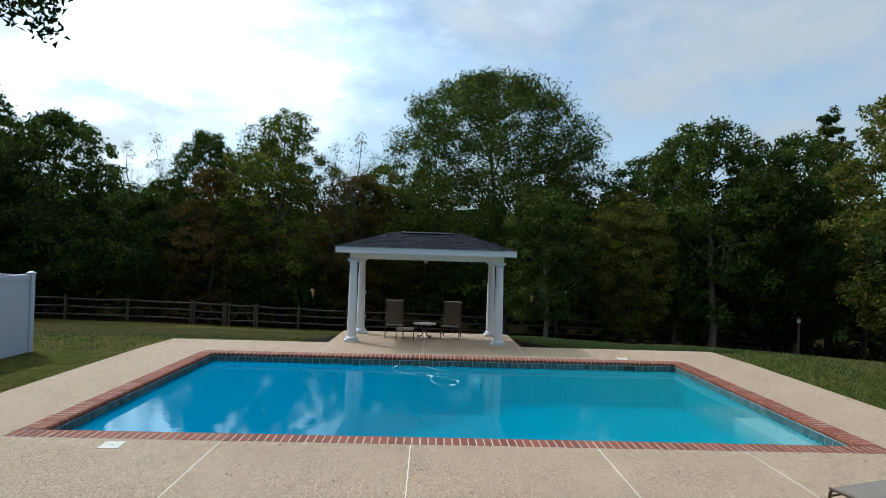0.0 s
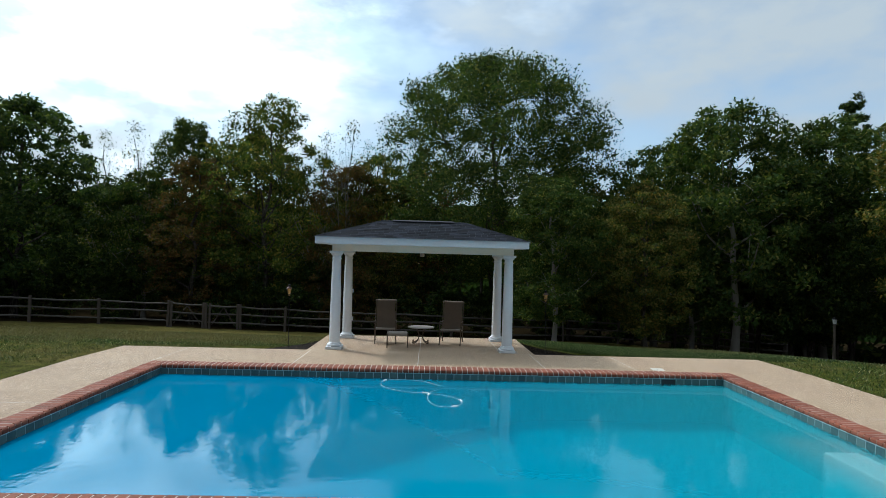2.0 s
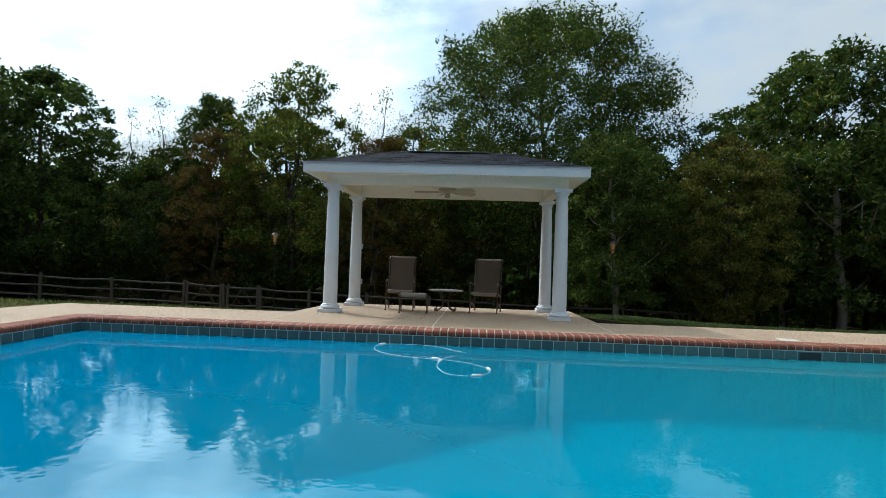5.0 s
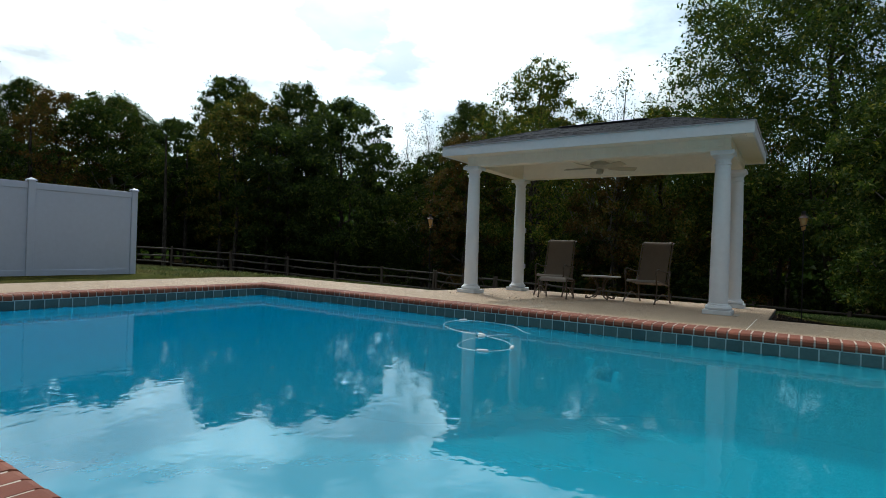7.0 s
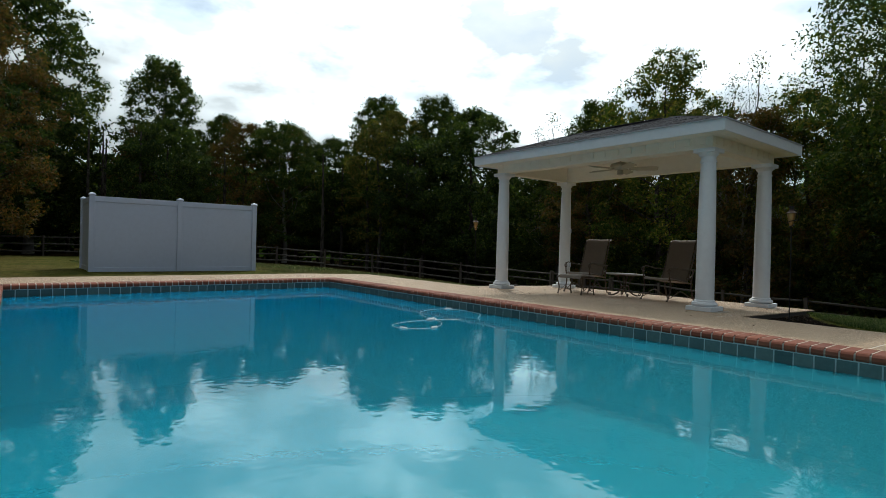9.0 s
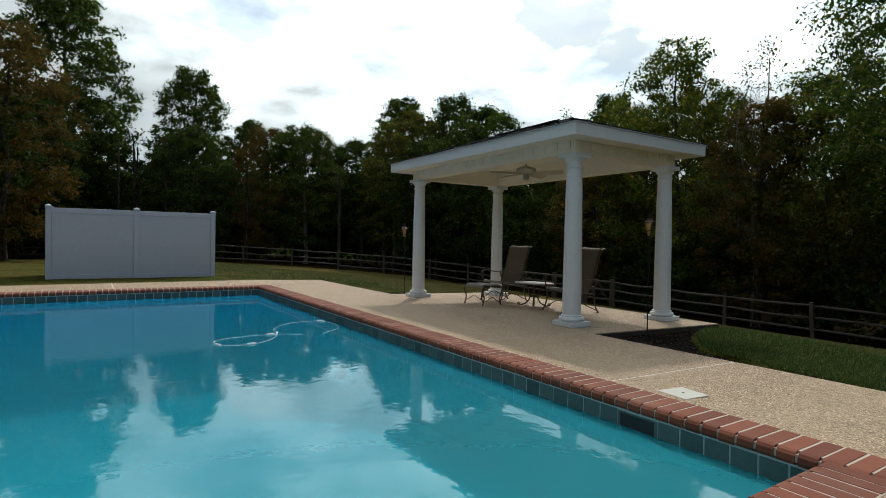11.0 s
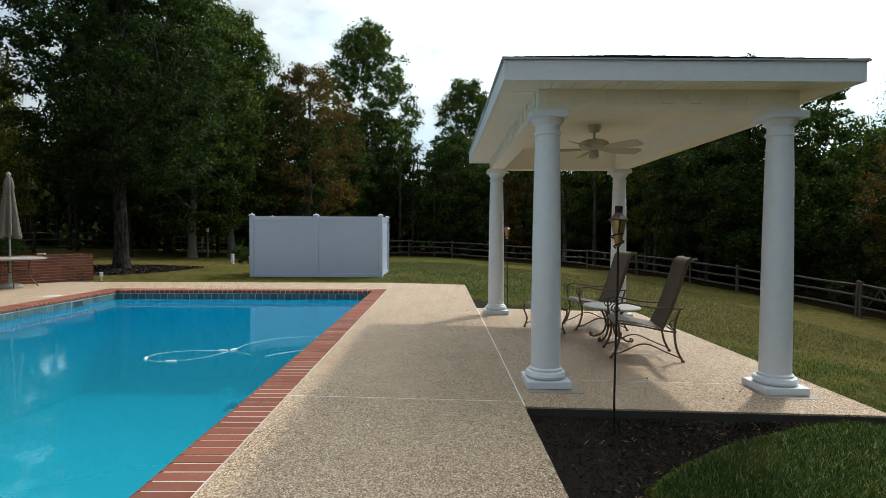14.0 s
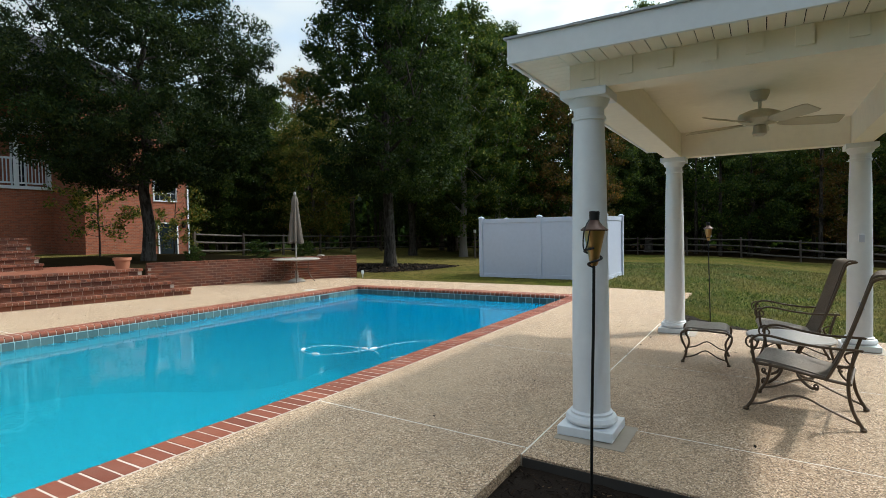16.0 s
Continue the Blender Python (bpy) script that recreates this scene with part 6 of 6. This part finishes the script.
def garden_wall():
    ob = thing("garden_wall", "low brick retaining wall with a rowlock cap round the deck corner", "wall", kind="structure")
    pts = [Vector(p) for p in ((3.0, -11.35, 0), (1.9, -10.85, 0), (0.3, -10.15, 0), (-1.1, -9.45, 0), (-2.1, -8.75, 0), (-2.58, -8.31, 0))]
    H = 0.70
    line = []
    for a, b in zip(pts, pts[1:]):
        n = max(1, round((b - a).length / 0.216))
        line += [(a.lerp(b, (i + 0.5) / n), math.degrees(math.atan2(b.y - a.y, b.x - a.x))) for i in range(n)]
        d = math.atan2(b.y - a.y, b.x - a.x)
        core = bmesh.new()
        box(core, (0.02 if a is pts[0] else -0.03, -0.031, -0.12), ((b - a).length + (-0.02 if b is pts[-1] else 0.03), 0.22, H - 0.004))
        bmesh.ops.transform(core, matrix=Matrix.Translation(a) @ Matrix.Rotation(d, 4, "Z"), verts=core.verts)
        part("mortar_core", core, M_DARKMORTAR, ob)
    rng = random.Random(2)
    for c in range(9):
        for (p, t), (q, _) in zip(line, line[1:] + line[-1:]):
            s = p.lerp(q, 0.5) if c % 2 else p
            part("brick", STRETCHER, None, ob, at=Matrix.Translation((s.x, s.y, 0.038 + c * 0.0765)) @ pose(0, 0, 0, 0, 0, t) @ pose(0, 0.022 - 0.016 + rng.uniform(-0.003, 0.003) - 0.0, 0, 0, 0, 180))
    for p, t in line:
        for s in (-0.054, 0.054):
            part("cap_brick", NOSE, None, ob, at=Matrix.Translation((p.x, p.y, H + 0.026)) @ pose(0, 0, 0, 0, 0, t) @ pose(s, 0.10, 0))
    # closed ends
    for (p, t), s in ((line[0], -0.115), (line[-1], 0.115)):
        for c in range(9):
            part("brick", STRETCHER, None, ob, at=Matrix.Translation((p.x, p.y, 0.038 + c * 0.0765)) @ pose(0, 0, 0, 0, 0, t) @ pose(s - math.copysign(0.04, s), 0.09, 0, 0, 0, 90))
    return ob


garden_wall()


def house_brick():
    k = Nodes("house_brick")
    # courses run level round the corners: along x + y, up z
    p = k.n.new("ShaderNodeSeparateXYZ")
    k.l.new(k.pos, p.inputs[0])
    m = k.n.new("ShaderNodeCombineXYZ")
    k.l.new(k.math("ADD", p.outputs["X"], p.outputs["Y"]), m.inputs["X"])
    k.l.new(p.outputs["Z"], m.inputs["Y"])
    b = k.n.new("ShaderNodeTexBrick")
    b.inputs["Scale"].default_value = 1.0
    for s, v in (("Brick Width", 0.215), ("Row Height", 0.077), ("Mortar Size", 0.006)):
        b.inputs[s].default_value = v
    b.inputs["Color1"].default_value, b.inputs["Color2"].default_value, b.inputs["Mortar"].default_value = (0.33, 0.088, 0.034, 1), (0.18, 0.048, 0.022, 1), (0.25, 0.17, 0.115, 1)
    k.l.new(m.outputs[0], b.inputs["Vector"])
    c = k.mix(k.math("MULTIPLY", k.noise(0.8, 4), 0.4), b.outputs["Color"], (0.20, 0.066, 0.034))
    return k.done(c, 0.85)


M_HOUSE = house_brick()
M_GLASS = simple("dark_glass", (0.02, 0.028, 0.035), (0.012, 0.016, 0.02), 2, 0.05)


def window_unit(parent, x, y, z0, w, h, bars, name="window"):
    """A framed, divided window or glazed door in a wall that faces +y."""
    win = part(name, box_bm((x - w / 2, y - 0.02, z0), (x + w / 2, y + 0.015, z0 + h)), M_GLASS, parent)
    f = 0.07
    for lo, hi in (((x - w / 2 - f, y, z0 - f), (x - w / 2, y + 0.05, z0 + h + f)), ((x + w / 2, y, z0 - f), (x + w / 2 + f, y + 0.05, z0 + h + f)),
                   ((x - w / 2, y, z0 + h), (x + w / 2, y + 0.05, z0 + h + f)), ((x - w / 2, y, z0 - f), (x + w / 2, y + 0.06, z0))):
        part("frame", box_bm(lo, hi), M_WHITE, win)
    nx, nz = bars
    for i in range(1, nx):
        xx = x - w / 2 + w * i / nx
        part("muntin", box_bm((xx - 0.012, y + 0.012, z0), (xx + 0.012, y + 0.03, z0 + h)), M_WHITE, win)
    for i in range(1, nz):
        zz = z0 + h * i / nz
        part("muntin", box_bm((x - w / 2, y + 0.012, zz - 0.012), (x + w / 2, y + 0.028, zz + 0.012)), M_WHITE, win)
    return win


def house():
    """A wing with a brick front, and a porch set back beside it in the wing's shade."""
    ob = thing("house", "two-storey red brick house with white windows and a raised porch", "house")
    part("wing_wall", box_bm((-6.85, -34, -0.5), (-1.5, -24, 8.6)), M_HOUSE, ob)
    part("wall", box_bm((-1.5, -34, -0.5), (18, -29, 8.6)), M_HOUSE, ob)
    part("porch_base", box_bm((-1.497, -29, -0.5), (12, -27.1, 3.95)), M_HOUSE, ob)
    part("porch_floor", box_bm((-1.494, -29.0, 3.95), (12.1, -27.0, 4.1)), M_WHITE, ob)
    r = bmesh.new()
    v = [r.verts.new(p) for p in ((-7.3, -23.5, 8.6), (18.4, -23.5, 8.6), (18.4, -34.5, 8.6), (-7.3, -34.5, 8.6), (-2.0, -29, 12.2), (13, -29, 12.2))]
    for f in ((0, 1, 5, 4), (1, 2, 5), (2, 3, 4, 5), (3, 0, 4), (3, 2, 1, 0)):
        r.faces.new([v[i] for i in f])
    part("roof", r, M_SHINGLE, ob)
    part("corner_board", box_bm((-6.90, -24.0, 0.3), (-6.83, -23.94, 8.6)), M_WHITE, ob)
    window_unit(ob, -5.66, -24.0, 0.45, 1.0, 1.77, (1, 1), "door")
    window_unit(ob, -5.55, -24.0, 3.48, 1.2, 1.5, (4, 4))
    window_unit(ob, -0.85, -29.0, 4.25, 0.55, 2.1, (2, 4))
    window_unit(ob, 0.55, -29.0, 4.15, 0.95, 2.3, (2, 4), "door")
    window_unit(ob, 3.2, -29.0, 4.55, 1.0, 1.7, (3, 4))
    for x in (-1.40, 0.0, 2.25, 4.5, 6.75, 9.0, 11.25):
        part("porch_post", box_bm((x - 0.08, -27.12, 4.1), (x + 0.08, -27.02, 6.95), 0.01), M_WHITE, ob)
    rail = part("porch_railing", box_bm((-1.32, -27.1, 5.36), (11.2, -27.03, 5.46), 0.01), M_WHITE, ob)
    part("bottom_rail", box_bm((-1.32, -27.09, 4.2), (11.2, -27.04, 4.28)), M_WHITE, rail)
    bal = mesh_of(box_bm((-0.02, -0.02, 4.28), (0.02, 0.02, 5.36)), "baluster", M_WHITE)
    for i in range(84):
        part("baluster", bal, None, rail, at=pose(-1.25 + i * 0.148, -27.065, 0))
    part("porch_roof", box_bm((-1.497, -29.0, 6.95), (12.2, -26.8, 7.25)), M_WHITE, ob)
    part("wall_lantern", box_bm((-6.62, -23.99, 2.0), (-6.48, -23.82, 2.35), 0.03), M_BLACKIRON, ob)
    return ob


house()


def umbrella_table():
    ob = thing("patio_table", "round stone-topped patio table on a pedestal with splayed metal legs", "table", at=pose(-0.42, -8.95, 0.0))
    part("tabletop", lathe(bmesh.new(), [(0.70, 0.70), (0.74, 0.71), (0.74, 0.735), (0.70, 0.745)], 40), M_TABLETOP, ob, smooth=True)
    for i in range(4):
        part("leg", tube(bmesh.new(), spline([(0.40, 0, 0.70), (0.36, 0, 0.42), (0.40, 0, 0.22), (0.56, 0, 0.012)], 4), 0.016, 6), M_BRONZE, ob, at=pose(0, 0, 0, 0, 0, 45 + 90 * i))
    part("ring", tube(bmesh.new(), [(0.37 * math.cos(a * 0.3926991), 0.37 * math.sin(a * 0.3926991), 0.40) for a in range(17)], 0.01, 6), M_BRONZE, ob)
    um = thing("umbrella", "closed tan patio umbrella standing in a heavy base", "umbrella", at=pose(-0.42, -8.95, 0.0))
    base_m = simple("umbrella_base", (0.40, 0.37, 0.33), (0.28, 0.26, 0.23), 8, 0.6)
    part("base", lathe(bmesh.new(), [(0.26, 0.0), (0.27, 0.03), (0.20, 0.09), (0.06, 0.12), (0.05, 0.34), (0.03, 0.36)], 24), base_m, um, smooth=True)
    part("pole", lathe(bmesh.new(), [(0.022, 0.3), (0.022, 2.78)], 10), M_TABLETOP, um)
    part("finial", lathe(bmesh.new(), [(0.02, 2.74), (0.045, 2.77), (0.05, 2.81), (0.025, 2.85)], 12), base_m, um, smooth=True)
    cl = bmesh.new()
    prev = None
    n = 64
    for r, z, d in ((0.05, 2.74, 0.0), (0.085, 2.66, 0.1), (0.11, 2.46, 0.2), (0.095, 2.42, 0.25), (0.125, 2.1, 0.34), (0.155, 1.75, 0.42), (0.18, 1.42, 0.5), (0.195, 1.25, 0.55), (0.14, 1.24, 0.5)):
        ring = []
        for i in range(n):
            a = 2 * math.pi * i / n
            fold = 1 + d * (1.3 * abs(math.cos(4 * a + 0.5 * d)) - 0.8) + 0.16 * d * math.sin(3 * a + 2 * z)
            ring.append(cl.verts.new((r * fold * math.cos(a), r * fold * math.sin(a), z + 0.05 * d * math.cos(8 * a) + 0.04 * d * math.sin(2 * a))))
        if prev:
            for i in range(n):
                cl.faces.new((prev[i], ring[i], ring[(i + 1) % n], prev[(i + 1) % n]))
        prev = ring
    part("canopy", cl, simple("tan_canvas", (0.165, 0.135, 0.108), (0.11, 0.09, 0.072), 3, 0.9, bump=0.2, bscale=200), um, smooth=True)


umbrella_table()


def flower_pot():
    ob = thing("flower_pot", "empty terracotta flower pot on the terrace edge", "pot", at=pose(4.08, -10.62, 4 * RISE - 0.003))
    part("pot", lathe(bmesh.new(), [(0.15, 0.0), (0.19, 0.22), (0.215, 0.222), (0.215, 0.29), (0.19, 0.29), (0.18, 0.2), (0.02, 0.18)], 24), simple("terracotta", (0.42, 0.17, 0.09), (0.33, 0.13, 0.07), 7, 0.8), ob, smooth=True)


flower_pot()


def lamp_post(x, y, h, label, glass):
    ob = thing("lamp_post", label, "lamp post", at=pose(x, y, ground_z(x, y)))
    part("post", lathe(bmesh.new(), [(0.06, -0.1), (0.055, h - 0.35), (0.09, h - 0.33), (0.09, h - 0.31)], 10), M_POST, ob)
    part("lantern", lathe(bmesh.new(), [(0.07, h - 0.31), (0.10, h - 0.12), (0.10, h - 0.10)], 6), glass, ob)
    part("lantern_roof", lathe(bmesh.new(), [(0.14, h - 0.11), (0.03, h)], 6), M_BLACKIRON, ob)


M_LANTERN = simple("lantern_glass", (0.7, 0.7, 0.68), (0.55, 0.55, 0.52), 5, 0.25)
lamp_post(-18.3, -11.8, 1.9, "small lantern on a post beside the lawn", M_LANTERN)
lamp_post(23.74, 11.7, 2.0, "wooden post lantern at the edge of the woods", M_LANTERN)


def chaise():
    ob = thing("sun_lounger", "grey sling lounger on a dark metal frame on the deck", "lounger", at=pose(10.59, -8.65, 0.003, 0, 0, 17))
    part("sling", box_bm((-0.62, -0.95, 0.355), (0.62, 0.30, 0.385), 0.012), M_SEATSLING, ob)
    for x in (-0.62, 0.62):
        part("side_rail", tube(bmesh.new(), spline([(x, -0.95, 0.36), (x, 0.20, 0.36), (x, 0.31, 0.34), (x, 0.33, 0.2), (x, 0.33, 0.012)], 4), 0.016, 7), M_BRONZE, ob)
        part("leg", tube(bmesh.new(), [(x, -0.8, 0.355), (x, -0.86, 0.012)], 0.016, 7), M_BRONZE, ob)
    part("crossbar", tube(bmesh.new(), [(-0.62, 0.325, 0.28), (0.62, 0.325, 0.28)], 0.012, 7), M_BRONZE, ob)


chaise()


def vent_pipe(x, y, h):
    ob = thing("vent_pipe", "short white plastic pipe capped above the lawn", "pipe", group="white pipes on the lawn", at=pose(x, y, ground_z(x, y), 1.5, -1))
    part("pipe", lathe(bmesh.new(), [(0.085, -0.1), (0.085, h - 0.05)], 16), M_WHITE, ob, smooth=True)
    part("cap", lathe(bmesh.new(), [(0.097, h - 0.07), (0.097, h - 0.01), (0.06, h), (0.0, h + 0.003)], 16), M_WHITE, ob, smooth=True)


vent_pipe(-14.4, -8.85, 0.52)
vent_pipe(-14.3, -7.9, 0.40)
end_box = thing("outlet_box", "small grey outlet box at the foot of the brick wall", "outlet box", at=pose(-2.78, -8.2, 0.0, 0, 0, 40))
part("post", box_bm((-0.02, -0.02, -0.1), (0.02, 0.02, 0.1), 0.004), M_WHITE, end_box)
part("cover", box_bm((-0.06, -0.045, 0.08), (0.06, 0.045, 0.21), 0.01), M_WHITE, end_box)
slab_stone = thing("stepping_stone", "pale flat stone lying on the wall cap", "stone", at=pose(-1.75, -9.16, 0.757, 0, 0, 30))
part("stone", box_bm((-0.17, -0.09, 0.0), (0.17, 0.09, 0.045), 0.014), M_TABLETOP, slab_stone)

# mulch ring under the tall tree by the wall, fallen leaves on the deck
ring, ring_chips, ring_rng = bmesh.new(), bmesh.new(), random.Random(8)


def ring_reach(a):
    return 2.3 + 0.3 * math.sin(3 * a) + 0.35 * noise.noise((3 * math.cos(a), 3 * math.sin(a), 4.0)) + 0.12 * noise.noise((11 * math.cos(a), 11 * math.sin(a), 1.0))


def ring_z(x, y, k):
    return ground_z(x, y) + 0.014 + 0.09 * (1 - k) ** 1.5 + 0.035 * min(1.0, 4 * (1 - k)) * noise.noise((x * 3.1, y * 3.1, 0.0))


rows = []
for i in range(72):
    a = 2 * math.pi * i / 72
    row = []
    for k in (0.02, 0.2, 0.4, 0.6, 0.8, 0.93, 1.0):
        r = k * ring_reach(a)
        x, y = -7.6 + r * 1.25 * math.cos(a), -10.2 + r * math.sin(a)
        row.append(ring.verts.new((x, y, ring_z(x, y, k))))
    rows.append(row)
for p, q in zip(rows, rows[1:] + rows[:1]):
    for k in range(6):
        ring.faces.new((p[k], p[k + 1], q[k + 1], q[k]))
for _ in range(2600):
    a, k = ring_rng.uniform(0, 2 * math.pi), ring_rng.random() ** 0.5 * 1.04
    r = k * ring_reach(a)
    x, y = -7.6 + r * 1.25 * math.cos(a), -10.2 + r * math.sin(a)
    w = ring_rng.uniform(0.02, 0.055)
    q = pose(x, y, ring_z(x, y, min(k, 1.0)) + 0.012, ring_rng.uniform(-45, 45), ring_rng.uniform(-45, 45), ring_rng.uniform(0, 360))
    ring_chips.faces.new([ring_chips.verts.new(q @ Vector(c)) for c in ((-w * 1.5, -w * 0.4, 0), (w * 1.5, -w * 0.3, 0.006), (w * 1.4, w * 0.4, 0), (-w * 1.3, w * 0.3, 0.008))])
tagged(part("tree_mulch", ring, M_MULCH, smooth=True), "ring of dark mulch round the tall tree", "mulch bed", kind="structure")
tagged(part("mulch_chips", ring_chips, M_CHIP), "coarse bark chips and dry leaves round the tall tree", "mulch", kind="stuff")

leaf_rng = random.Random(31)
dry = bmesh.new()
for _ in range(260):
    x, y = leaf_rng.uniform(-2, 14), leaf_rng.choice((leaf_rng.uniform(0.4, 5.2), leaf_rng.uniform(-8.8, -6.5)))
    if y > DECK_Y1 and not SLAB[0] < x < SLAB[2]:
        continue
    if leaf_rng.random() < 0.55 and y > 0:
        x, y = leaf_rng.uniform(2.7, 5.2), leaf_rng.uniform(1.6, 2.5)
    s = leaf_rng.uniform(0.006, 0.018)
    q = pose(x, y, deck_z(y) + 0.009, leaf_rng.uniform(-25, 25), leaf_rng.uniform(-25, 25), leaf_rng.uniform(0, 360))
    dry.faces.new([dry.verts.new(q @ Vector(p)) for p in ((-s * 1.5, 0, 0), (0, -s * 0.7, 0.003), (s * 1.5, 0, 0), (0, s * 0.7, 0.003))])
tagged(part("fallen_leaves", dry, M_CHIP), "small dry leaves scattered on the deck", "leaves", kind="stuff")
